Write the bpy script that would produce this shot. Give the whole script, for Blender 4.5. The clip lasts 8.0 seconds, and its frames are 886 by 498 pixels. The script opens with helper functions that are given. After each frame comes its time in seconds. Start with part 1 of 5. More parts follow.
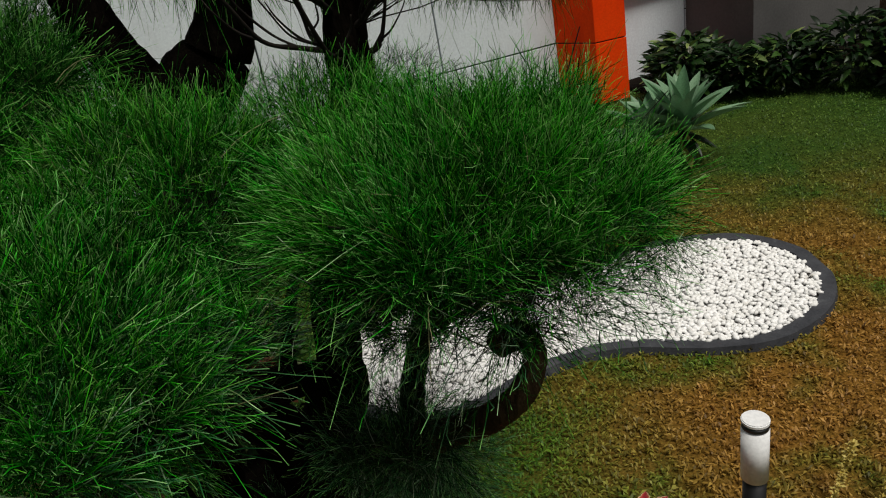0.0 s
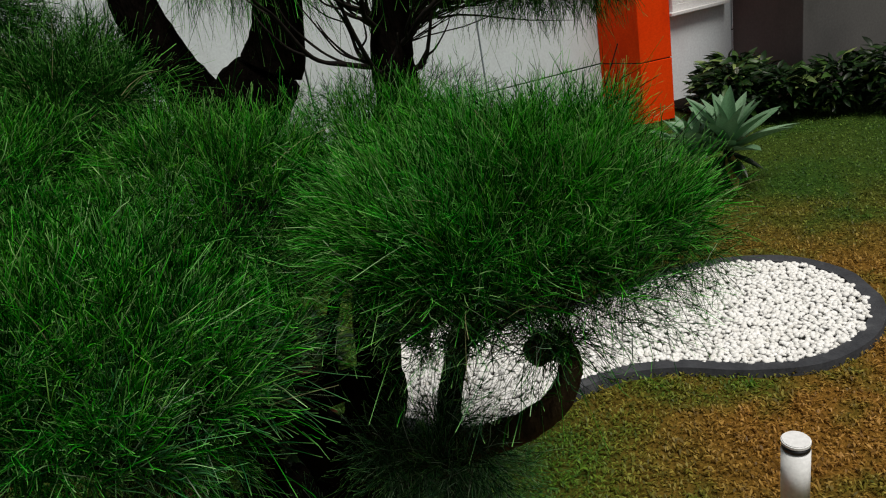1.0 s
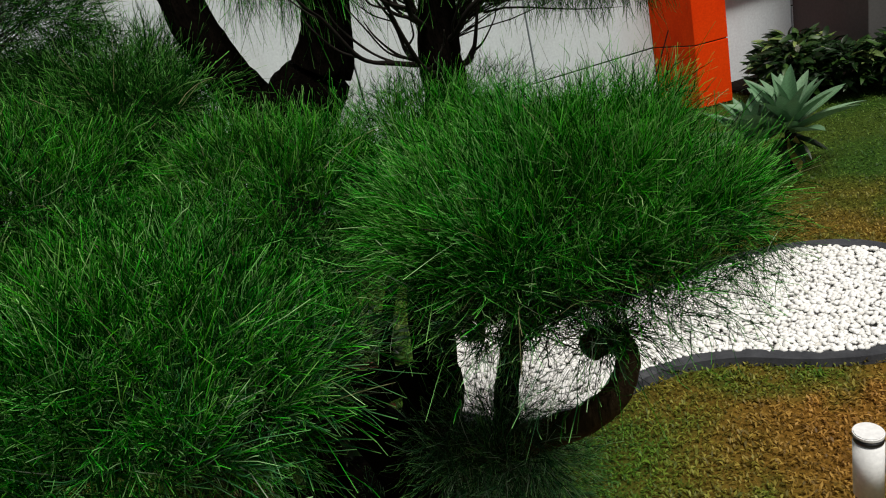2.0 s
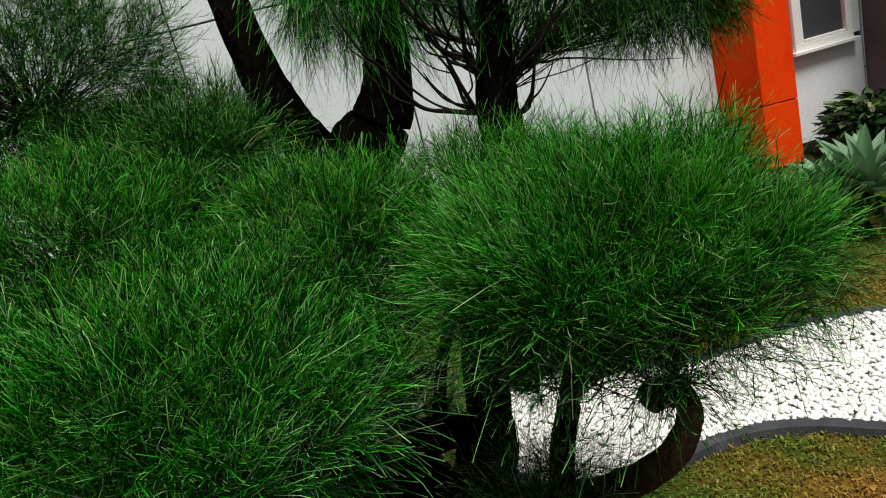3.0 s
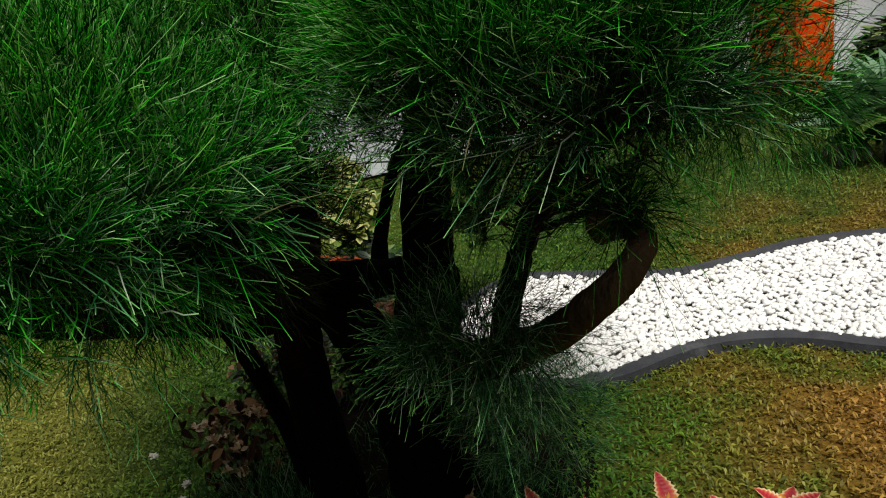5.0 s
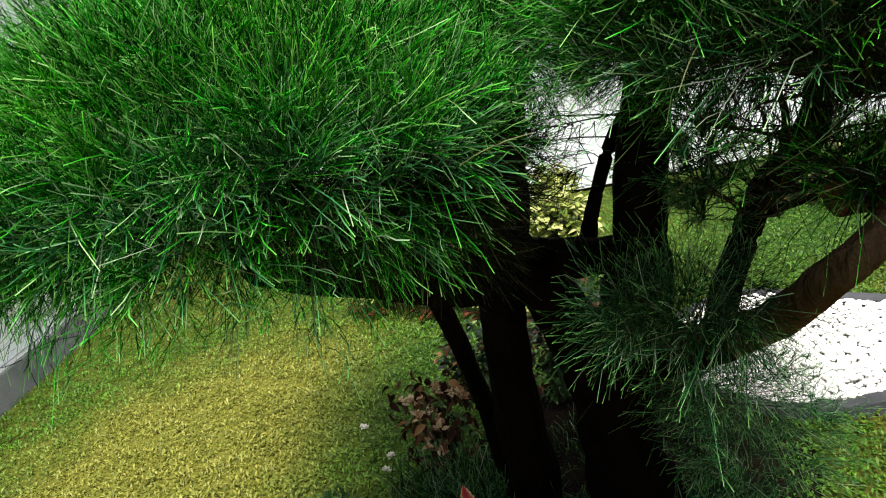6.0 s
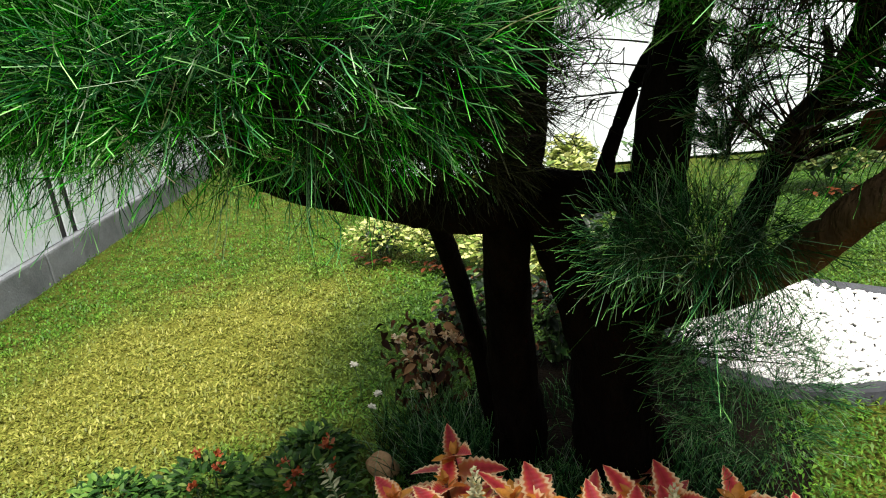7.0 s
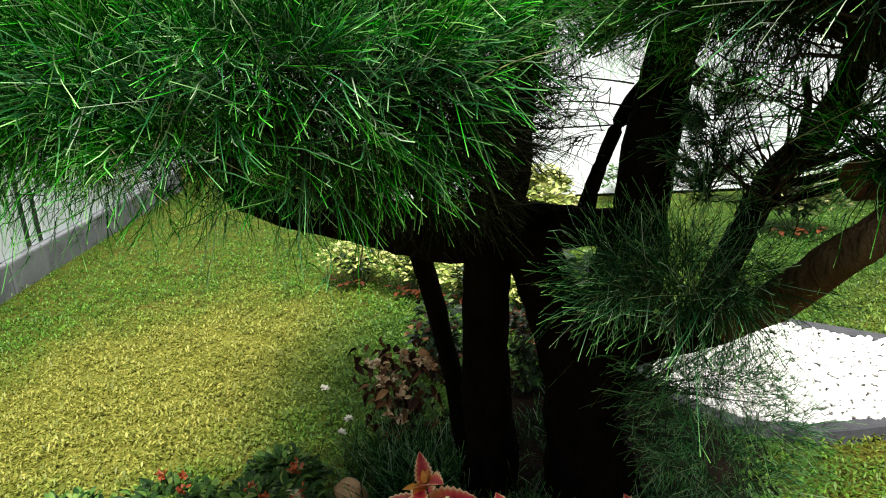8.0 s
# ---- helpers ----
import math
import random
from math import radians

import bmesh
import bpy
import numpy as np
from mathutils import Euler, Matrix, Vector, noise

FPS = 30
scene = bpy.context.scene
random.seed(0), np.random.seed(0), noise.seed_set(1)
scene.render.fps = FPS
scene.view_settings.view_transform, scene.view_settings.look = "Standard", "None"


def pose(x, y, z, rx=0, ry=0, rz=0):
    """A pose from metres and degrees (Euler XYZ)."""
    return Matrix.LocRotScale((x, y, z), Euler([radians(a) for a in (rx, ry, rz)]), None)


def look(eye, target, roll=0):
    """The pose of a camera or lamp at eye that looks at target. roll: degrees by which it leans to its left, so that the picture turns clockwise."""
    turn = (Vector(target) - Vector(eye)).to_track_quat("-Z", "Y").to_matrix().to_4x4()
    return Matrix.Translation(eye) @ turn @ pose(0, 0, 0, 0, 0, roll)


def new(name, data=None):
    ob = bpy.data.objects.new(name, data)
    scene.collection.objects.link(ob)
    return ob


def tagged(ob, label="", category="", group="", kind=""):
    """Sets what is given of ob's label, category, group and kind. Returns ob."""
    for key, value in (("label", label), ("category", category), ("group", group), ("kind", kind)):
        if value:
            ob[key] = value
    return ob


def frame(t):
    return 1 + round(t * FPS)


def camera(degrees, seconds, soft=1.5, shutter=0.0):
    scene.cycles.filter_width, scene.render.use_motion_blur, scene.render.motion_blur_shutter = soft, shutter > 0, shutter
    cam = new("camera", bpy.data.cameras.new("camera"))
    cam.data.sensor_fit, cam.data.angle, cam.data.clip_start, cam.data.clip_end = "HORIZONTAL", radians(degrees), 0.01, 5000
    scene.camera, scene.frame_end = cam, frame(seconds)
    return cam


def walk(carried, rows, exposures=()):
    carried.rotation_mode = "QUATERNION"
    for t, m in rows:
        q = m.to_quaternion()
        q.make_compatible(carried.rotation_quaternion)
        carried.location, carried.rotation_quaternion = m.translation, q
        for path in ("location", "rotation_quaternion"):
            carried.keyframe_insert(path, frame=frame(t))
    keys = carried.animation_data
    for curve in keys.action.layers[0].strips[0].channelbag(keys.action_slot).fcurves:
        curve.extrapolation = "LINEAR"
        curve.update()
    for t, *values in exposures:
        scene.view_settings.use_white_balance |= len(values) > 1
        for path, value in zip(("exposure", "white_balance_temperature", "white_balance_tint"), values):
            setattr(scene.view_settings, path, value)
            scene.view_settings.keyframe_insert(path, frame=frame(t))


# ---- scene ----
cam = camera(64.05, 8.0, soft=1.1, shutter=0.06)
walk(cam, [
    (0, look((-0.540, -1.801, 1.431), (-0.5399, -0.8913, 1.0155), -10.84)),
    (0.5, look((-0.548, -1.823, 1.425), (-0.5535, -0.8971, 1.0484), -8.93)),
    (1, look((-0.539, -1.834, 1.430), (-0.5913, -0.9107, 1.0491), -11.03)),
    (1.2, look((-0.538, -1.843, 1.431), (-0.6154, -0.9216, 1.0497), -11.77)),
    (2.3, look((-0.535, -1.832, 1.435), (-0.6683, -0.9138, 1.0628), -14.63)),
    (2.5, look((-0.535, -1.835, 1.432), (-0.6649, -0.9067, 1.0827), -14.24)),
    (3, look((-0.529, -1.838, 1.404), (-0.7267, -0.8958, 1.1316), -14.67)),
    (3.5, look((-0.514, -1.821, 1.331), (-0.7468, -0.8712, 1.1209), -11.05)),
    (4, look((-0.514, -1.791, 1.261), (-0.7408, -0.8703, 0.9436), -9.25)),
    (4.2, look((-0.508, -1.763, 1.227), (-0.7266, -0.8566, 0.8664), -9.26)),
    (5.3, look((-0.468, -1.729, 1.176), (-0.7295, -0.8309, 0.8236), -13.05)),
    (5.5, look((-0.488, -1.719, 1.193), (-0.7994, -0.8353, 0.8425), -15.07)),
    (6, look((-0.472, -1.765, 1.107), (-0.9745, -0.9446, 0.8362), -12.90)),
    (6.5, look((-0.485, -1.739, 1.014), (-1.0246, -0.9665, 0.6812), -12.58)),
    (7, look((-0.489, -1.754, 1.015), (-1.0018, -0.9512, 0.7105), -7.30)),
    (7.5, look((-0.503, -1.758, 1.022), (-0.9978, -0.9423, 0.7237), -5.47)),
    (8, look((-0.505, -1.765, 1.026), (-0.9827, -0.9315, 0.7488), -4.27)),
], exposures=[(0, -0.5), (1.2, -0.4), (2.5, -0.12), (3.0, 0.08), (3.5, 0.76), (4.0, 0.50), (5.3, -0.1), (5.6, -0.05), (6.0, 1.25), (6.5, 1.40), (8, 1.40)])

# world and sun: bright overcast
world = bpy.data.worlds.new("sky")
scene.world = world
world.use_nodes = True
wn, wl = world.node_tree.nodes, world.node_tree.links
sky = wn.new("ShaderNodeTexSky")
sky.sky_type, sky.sun_disc = "NISHITA", False
SUN_EL, SUN_AZ = radians(66), radians(145)
sky.sun_elevation, sky.sun_rotation = SUN_EL, SUN_AZ
sky.air_density, sky.dust_density, sky.ozone_density = 1.0, 4.0, 1.0
veil = wn.new("ShaderNodeHueSaturation")  # cloud veil greys the blue
veil.inputs["Saturation"].default_value = 0.15
wl.new(sky.outputs[0], veil.inputs["Color"])
wl.new(veil.outputs[0], wn["Background"].inputs[0])
wn["Background"].inputs[1].default_value = 0.05
sun = new("sun", bpy.data.lights.new("sun", "SUN"))
sun.data.energy, sun.data.angle, sun.data.color = 4.1, radians(20), (1.0, 0.95, 0.86)
sun_from = Vector((math.sin(SUN_AZ) * math.cos(SUN_EL), math.cos(SUN_AZ) * math.cos(SUN_EL), math.sin(SUN_EL)))
sun.matrix_world = look(sun_from * 20, (0, 0, 0))


# ---- materials ----
def material(name, rough=0.7, spec=0.4):
    m = bpy.data.materials.new(name)
    m.use_nodes = True
    b = m.node_tree.nodes["Principled BSDF"]
    b.inputs["Roughness"].default_value = rough
    b.inputs["Specular IOR Level"].default_value = spec
    return m, m.node_tree.nodes, m.node_tree.links, b


def ramp(nodes, stops):
    r = nodes.new("ShaderNodeValToRGB")
    while len(r.color_ramp.elements) < len(stops):
        r.color_ramp.elements.new(0.5)
    for e, (p, c) in zip(r.color_ramp.elements, stops):
        e.position, e.color = p, (*c, 1)
    return r


def noise_tex(nodes, links, scale, detail=4, rough=0.55, coord="Object", stretch=None):
    tc = nodes.new("ShaderNodeTexCoord")
    n = nodes.new("ShaderNodeTexNoise")
    n.inputs["Scale"].default_value, n.inputs["Detail"].default_value, n.inputs["Roughness"].default_value = scale, detail, rough
    if stretch:
        mp = nodes.new("ShaderNodeMapping")
        mp.inputs["Scale"].default_value = stretch
        links.new(tc.outputs[coord], mp.inputs[0])
        links.new(mp.outputs[0], n.inputs["Vector"])
    else:
        links.new(tc.outputs[coord], n.inputs["Vector"])
    return n


def mix(nodes, links, fac, a, b, kind="MIX"):
    m = nodes.new("ShaderNodeMix")
    m.data_type, m.blend_type = "RGBA", kind
    for sock, v in ((m.inputs[0], fac), (m.inputs[6], a), (m.inputs[7], b)):
        if isinstance(v, (int, float)):
            sock.default_value = v
        elif isinstance(v, tuple):
            sock.default_value = (*v, 1)
        else:
            links.new(v, sock)
    return m.outputs[2]


def bump(nodes, links, b, height, strength=0.3, dist=0.01):
    n = nodes.new("ShaderNodeBump")
    n.inputs["Strength"].default_value, n.inputs["Distance"].default_value = strength, dist
    links.new(height, n.inputs["Height"])
    links.new(n.outputs[0], b.inputs["Normal"])


def grained(name, c1, c2, scale=30, fine=200, rough=0.7, relief=0.3, dist=0.004, spec=0.4, stretch=None, stain=None):
    """Two scales of colour noise between c1 and c2, and relief from the finer one."""
    m, nd, ln, b = material(name, rough, spec)
    n1, n2 = noise_tex(nd, ln, scale, stretch=stretch), noise_tex(nd, ln, fine, 3, stretch=stretch)
    base = mix(nd, ln, ramp_of(nd, ln, n1, 0.35, 0.65), c1, c2)
    base = mix(nd, ln, 0.25, base, mix(nd, ln, ramp_of(nd, ln, n2, 0.3, 0.7), tuple(v * 0.6 for v in c1), tuple(min(1, v * 1.25) for v in c2)))
    if stain:
        n3 = noise_tex(nd, ln, stain[1], 5, 0.65, stretch=stain[2] if len(stain) > 2 else None)
        base = mix(nd, ln, ramp_of(nd, ln, n3, stain[3] if len(stain) > 3 else 0.55, 0.75), base, stain[0])
    ln.new(base, b.inputs["Base Color"])
    bump(nd, ln, b, n2.outputs[0], relief, dist)
    return m


def ramp_of(nd, ln, n, lo, hi):
    r = nd.new("ShaderNodeMapRange")
    r.inputs[1].default_value, r.inputs[2].default_value = lo, hi
    ln.new(n.outputs[0], r.inputs[0])
    return r.outputs[0]


def value_range(nd, ln, sock, lo, hi):
    r = nd.new("ShaderNodeMapRange")
    r.inputs[1].default_value, r.inputs[2].default_value = lo, hi
    ln.new(sock, r.inputs[0])
    return r.outputs[0]


def leafy(name, stops, rough=0.5, spec=0.35, translucent=0.25, patch=None, per="island", fine_scale=90, fine_dark=0.5, along=False):
    """Leaf or blade material: colour drawn per piece, a little light through it, wider patches if asked."""
    m, nd, ln, b = material(name, rough, spec)
    if per == "island":
        src = nd.new("ShaderNodeNewGeometry").outputs["Random Per Island"]
    else:
        src = nd.new("ShaderNodeObjectInfo").outputs["Random"]
    r = ramp(nd, stops)
    ln.new(src, r.inputs[0])
    col = r.outputs[0]
    if patch:
        n = noise_tex(nd, ln, patch[1], 4, 0.6)
        r2 = ramp(nd, patch[0])
        ln.new(src, r2.inputs[0])
        col = mix(nd, ln, ramp_of(nd, ln, n, patch[2], patch[3]), col, r2.outputs[0])
    fine = noise_tex(nd, ln, fine_scale, 3)
    col = mix(nd, ln, ramp_of(nd, ln, fine, 0.2, 0.9), col, mix(nd, ln, fine_dark, col, (0.0, 0.0, 0.0)))
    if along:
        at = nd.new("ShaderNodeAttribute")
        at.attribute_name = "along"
        # needle feet darkened: shade inside the pads goes into the colour; tips are paler
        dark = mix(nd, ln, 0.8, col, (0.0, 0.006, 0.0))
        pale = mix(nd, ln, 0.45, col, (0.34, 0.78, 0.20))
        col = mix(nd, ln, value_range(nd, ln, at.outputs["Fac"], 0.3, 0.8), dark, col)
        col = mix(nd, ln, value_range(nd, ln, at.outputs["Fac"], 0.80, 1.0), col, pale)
    ln.new(col, b.inputs["Base Color"])
    t = nd.new("ShaderNodeBsdfTranslucent")
    ln.new(col, t.inputs[0])
    ms = nd.new("ShaderNodeMixShader")
    ms.inputs[0].default_value = translucent
    out = nd["Material Output"]
    ln.new(b.outputs[0], ms.inputs[1])
    ln.new(t.outputs[0], ms.inputs[2])
    ln.new(ms.outputs[0], out.inputs[0])
    return m


NEEDLES = [(0.0, (0.0004, 0.022, 0.0006)), (0.45, (0.002, 0.085, 0.002)), (0.58, (0.010, 0.34, 0.008)), (0.86, (0.035, 0.62, 0.025)), (0.93, (0.30, 0.80, 0.22)), (1.0, (0.50, 0.82, 0.40))]
FRESH = [(0.0, (0.002, 0.060, 0.001)), (0.42, (0.006, 0.16, 0.002)), (0.55, (0.026, 0.46, 0.005)), (0.86, (0.085, 0.70, 0.02)), (0.93, (0.36, 0.80, 0.16)), (1.0, (0.52, 0.82, 0.34))]
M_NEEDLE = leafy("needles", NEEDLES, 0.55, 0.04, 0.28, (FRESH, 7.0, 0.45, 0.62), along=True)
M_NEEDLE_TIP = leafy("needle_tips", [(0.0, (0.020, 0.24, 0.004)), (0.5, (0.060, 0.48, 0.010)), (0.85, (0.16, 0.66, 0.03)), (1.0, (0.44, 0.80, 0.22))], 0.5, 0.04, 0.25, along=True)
# greyer needle copy for shaded undersides: shade in the colour, pale ends
M_NEEDLE_SHADE = leafy("shaded_needles", [(0.0, (0.001, 0.022, 0.004)), (0.5, (0.010, 0.085, 0.020)), (0.8, (0.070, 0.24, 0.10)), (0.93, (0.30, 0.46, 0.30)), (1.0, (0.52, 0.60, 0.48))], 0.55, 0.05, 0.08, along=True)
# deeper green copy for pads in shade, darkened in the colour
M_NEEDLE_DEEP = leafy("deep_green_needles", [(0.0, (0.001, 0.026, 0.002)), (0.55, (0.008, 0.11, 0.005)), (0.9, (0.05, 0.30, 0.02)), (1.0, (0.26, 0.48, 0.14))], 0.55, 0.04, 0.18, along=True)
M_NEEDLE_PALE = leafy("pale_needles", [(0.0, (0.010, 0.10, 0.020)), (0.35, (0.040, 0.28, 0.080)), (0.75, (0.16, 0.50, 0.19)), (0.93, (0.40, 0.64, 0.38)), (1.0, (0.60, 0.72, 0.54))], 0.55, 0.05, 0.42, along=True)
# near-black needles that fill the pads: their inner shade as colour
M_NEEDLE_SHADOW = leafy("shadow_needles", [(0.0, (0.004, 0.005, 0.002)), (0.7, (0.014, 0.016, 0.007)), (1.0, (0.06, 0.07, 0.03))], 0.7, 0.08, 0.03)
M_DRY = leafy("dry_twig", [(0.0, (0.14, 0.17, 0.06)), (1.0, (0.42, 0.42, 0.22))], 0.7, 0.25, 0.05)
# lighter, browner copy of the bark: light on the curved limb as colour
M_BARK_LIT = grained("lit_brown_bark", (0.022, 0.014, 0.008), (0.085, 0.055, 0.030), 18, 90, 0.95, 1.0, 0.015, 0.03, (1, 1, 0.3))
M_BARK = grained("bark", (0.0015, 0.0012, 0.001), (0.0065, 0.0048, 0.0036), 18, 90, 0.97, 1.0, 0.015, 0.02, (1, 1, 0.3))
M_TWIG = grained("twig_wood", (0.004, 0.003, 0.0025), (0.016, 0.012, 0.009), 60, 200, 0.85, 0.3, 0.002, 0.2)
M_CUTWOOD = grained("cut_wood", (0.05, 0.022, 0.014), (0.14, 0.05, 0.028), 25, 120, 0.9, 0.6, 0.006, 0.15)
M_PALM = grained("palm_bark", (0.06, 0.035, 0.022), (0.14, 0.085, 0.055), 12, 80, 0.9, 0.7, 0.008, 0.2, (1, 1, 4))
M_WALL = grained("white_paint", (0.68, 0.74, 0.79), (0.74, 0.80, 0.85), 1.2, 60, 0.75, 0.15, 0.002, 0.3, stain=((0.60, 0.63, 0.66), 2.0, (1, 1, 0.35), 0.5))
M_JOINT = grained("dark_joint", (0.02, 0.02, 0.022), (0.04, 0.04, 0.042), 20, 100, 0.9, 0.2)
M_ORANGE = grained("orange_paint", (0.87, 0.044, 0.001), (0.90, 0.060, 0.002), 2.0, 80, 0.7, 0.15, 0.002, 0.08, stain=((0.66, 0.030, 0.002), 3.0, (1, 1, 0.4), 0.55))
M_GREY = grained("grey_paint", (0.085, 0.082, 0.083), (0.12, 0.116, 0.115), 1.5, 60, 0.75, 0.2, 0.003, 0.3, stain=((0.060, 0.056, 0.052), 2.2, (1, 1, 0.3), 0.52))
M_KERB = grained("kerb_concrete", (0.14, 0.15, 0.165), (0.23, 0.24, 0.26), 6, 90, 0.9, 0.5, 0.004, 0.2, stain=((0.10, 0.105, 0.11), 5.0))
M_EDGE = grained("bed_edging", (0.030, 0.032, 0.038), (0.055, 0.058, 0.066), 12, 120, 0.85, 0.4, 0.003, 0.25, stain=((0.10, 0.105, 0.11), 9.0, (1, 1, 1), 0.6))
# soil darkened to near black: shade under tree and shrubs is in it
M_SOIL_SHADE = grained("soil", (0.003, 0.0022, 0.0015), (0.009, 0.006, 0.004), 14, 90, 0.95, 1.0, 0.012, 0.05)
M_STONE = grained("field_stone", (0.24, 0.14, 0.07), (0.46, 0.31, 0.17), 20, 120, 0.85, 0.6, 0.006, 0.2)
M_FRAME = grained("window_frame_paint", (0.72, 0.73, 0.74), (0.78, 0.79, 0.80), 5, 80, 0.45, 0.05)
M_CAP = grained("lamp_white", (0.74, 0.75, 0.77), (0.80, 0.81, 0.82), 8, 120, 0.35, 0.05, 0.001)
M_METAL, _nd, _ln, _b = material("dark_metal", 0.4, 0.5)
_b.inputs["Base Color"].default_value, _b.inputs["Metallic"].default_value = (0.05, 0.05, 0.052, 1), 0.9
M_GLASS, _nd, _ln, _b = material("window_glass", 0.06, 0.6)
_b.inputs["Base Color"].default_value = (0.05, 0.055, 0.062, 1)
M_PEBBLE, _nd, _ln, _b = material("white_pebble", 0.6, 0.35)
_r = ramp(_nd, [(0.0, (0.80, 0.80, 0.78)), (0.5, (0.88, 0.88, 0.87)), (0.95, (0.92, 0.92, 0.92)), (1.0, (0.60, 0.58, 0.53))])
_ln.new(_nd.new("ShaderNodeObjectInfo").outputs["Random"], _r.inputs[0])
_n = noise_tex(_nd, _ln, 60, 4)
_ln.new(mix(_nd, _ln, ramp_of(_nd, _ln, _n, 0.45, 0.8), _r.outputs[0], (0.76, 0.75, 0.73)), _b.inputs["Base Color"])
bump(_nd, _ln, _b, _n.outputs[0], 0.2, 0.002)
M_PEBBLES, _nd, _ln, _b = material("white_pebbles", 0.6, 0.35)
_r = ramp(_nd, [(0.0, (0.80, 0.80, 0.78)), (0.5, (0.88, 0.88, 0.87)), (0.95, (0.92, 0.92, 0.92)), (1.0, (0.60, 0.58, 0.53))])
_ln.new(_nd.new("ShaderNodeNewGeometry").outputs["Random Per Island"], _r.inputs[0])
_n = noise_tex(_nd, _ln, 60, 4)
_ln.new(mix(_nd, _ln, ramp_of(_nd, _ln, _n, 0.45, 0.8), _r.outputs[0], (0.76, 0.75, 0.73)), _b.inputs["Base Color"])
bump(_nd, _ln, _b, _n.outputs[0], 0.2, 0.002)
M_GRIT = grained("grey_grit", (0.22, 0.22, 0.21), (0.42, 0.41, 0.39), 40, 200, 0.9, 0.8, 0.004, 0.1)
GREENS = [(0.0, (0.030, 0.115, 0.006)), (0.5, (0.072, 0.215, 0.010)), (1.0, (0.17, 0.36, 0.03))]
STRAWS = [(0.0, (0.095, 0.17, 0.012)), (0.5, (0.185, 0.235, 0.022)), (1.0, (0.31, 0.33, 0.06))]
BROWNS = [(0.0, (0.12, 0.058, 0.008)), (0.5, (0.28, 0.135, 0.020)), (1.0, (0.52, 0.29, 0.07))]
TANS = [(0.0, (0.12, 0.135, 0.016)), (0.5, (0.20, 0.195, 0.030)), (1.0, (0.36, 0.32, 0.075))]
# green grass darkened to hold the shade at the lawn's back
LUSH_SHADE = [(0.0, (0.010, 0.040, 0.005)), (0.5, (0.030, 0.095, 0.009)), (1.0, (0.11, 0.22, 0.025))]
M_GRASS = leafy("lawn_blades", GREENS, 0.55, 0.3, 0.25, (STRAWS, 2.3, 0.54, 0.74), fine_scale=55, fine_dark=0.75)


def browner_east(m, blades=True):
    """The same lawn, parched brown on the sunnier side, in patches; the turf under the blades follows it."""
    nd, ln = m.node_tree.nodes, m.node_tree.links
    src = nd.new("ShaderNodeNewGeometry").outputs["Random Per Island"] if blades else ramp_of(nd, ln, noise_tex(nd, ln, 110, 3), 0.30, 0.80)
    b = nd["Principled BSDF"]
    old = b.inputs["Base Color"].links[0].from_socket
    tc, sep = nd.new("ShaderNodeTexCoord"), nd.new("ShaderNodeSeparateXYZ")
    ln.new(tc.outputs["Object"], sep.inputs[0])
    mr = nd.new("ShaderNodeMapRange")
    mr.inputs[1].default_value, mr.inputs[2].default_value = -0.5, 0.15
    ln.new(sep.outputs[0], mr.inputs[0])
    n = noise_tex(nd, ln, 2.0, 4, 0.6)
    mul = nd.new("ShaderNodeMath"); mul.operation = "MULTIPLY"
    back = nd.new("ShaderNodeMapRange")
    back.inputs[1].default_value, back.inputs[2].default_value, back.inputs[3].default_value, back.inputs[4].default_value = 0.6, 1.7, 1.0, 0.10
    ln.new(sep.outputs[1], back.inputs[0])
    both = nd.new("ShaderNodeMath"); both.operation = "MULTIPLY"
    ln.new(mr.outputs[0], both.inputs[0]); ln.new(back.outputs[0], both.inputs[1])
    ln.new(both.outputs[0], mul.inputs[0]); ln.new(ramp_of(nd, ln, n, 0.36, 0.54), mul.inputs[1])
    sx, sy = nd.new("ShaderNodeMath"), nd.new("ShaderNodeMath")
    for node, k, off in ((sx, 1 / 0.80, 2.50 / 0.80), (sy, 1 / 1.10, 0.40 / 1.10)):
        node.operation = "MULTIPLY_ADD"
        node.inputs[1].default_value, node.inputs[2].default_value = k, off
    ln.new(sep.outputs[0], sx.inputs[0]); ln.new(sep.outputs[1], sy.inputs[0])
    cmb, ln2 = nd.new("ShaderNodeCombineXYZ"), nd.new("ShaderNodeVectorMath")
    ln2.operation = "LENGTH"
    ln.new(sx.outputs[0], cmb.inputs[0]); ln.new(sy.outputs[0], cmb.inputs[1]); ln.new(cmb.outputs[0], ln2.inputs[0])
    n4 = noise_tex(nd, ln, 3.2, 5, 0.65)
    rad = nd.new("ShaderNodeMath"); rad.operation = "MULTIPLY_ADD"; rad.inputs[1].default_value = 1.1
    ln.new(n4.outputs[0], rad.inputs[0]); ln.new(ln2.outputs["Value"], rad.inputs[2])
    dry = nd.new("ShaderNodeMapRange")
    dry.inputs[1].default_value, dry.inputs[2].default_value, dry.inputs[3].default_value, dry.inputs[4].default_value = 1.05, 1.6, 0.80, 0.0
    ln.new(rad.outputs[0], dry.inputs[0])
    tan = ramp(nd, TANS)
    ln.new(src, tan.inputs[0])
    old = mix(nd, ln, dry.outputs[0], old, tan.outputs[0])
    back_shade = nd.new("ShaderNodeMapRange")  # shade before the shrubs and behind the trunks, put into the grass colour
    back_shade.inputs[1].default_value, back_shade.inputs[2].default_value, back_shade.inputs[3].default_value, back_shade.inputs[4].default_value = 0.5, 1.4, 0.0, 0.9
    ln.new(sep.outputs[1], back_shade.inputs[0])
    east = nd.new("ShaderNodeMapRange")
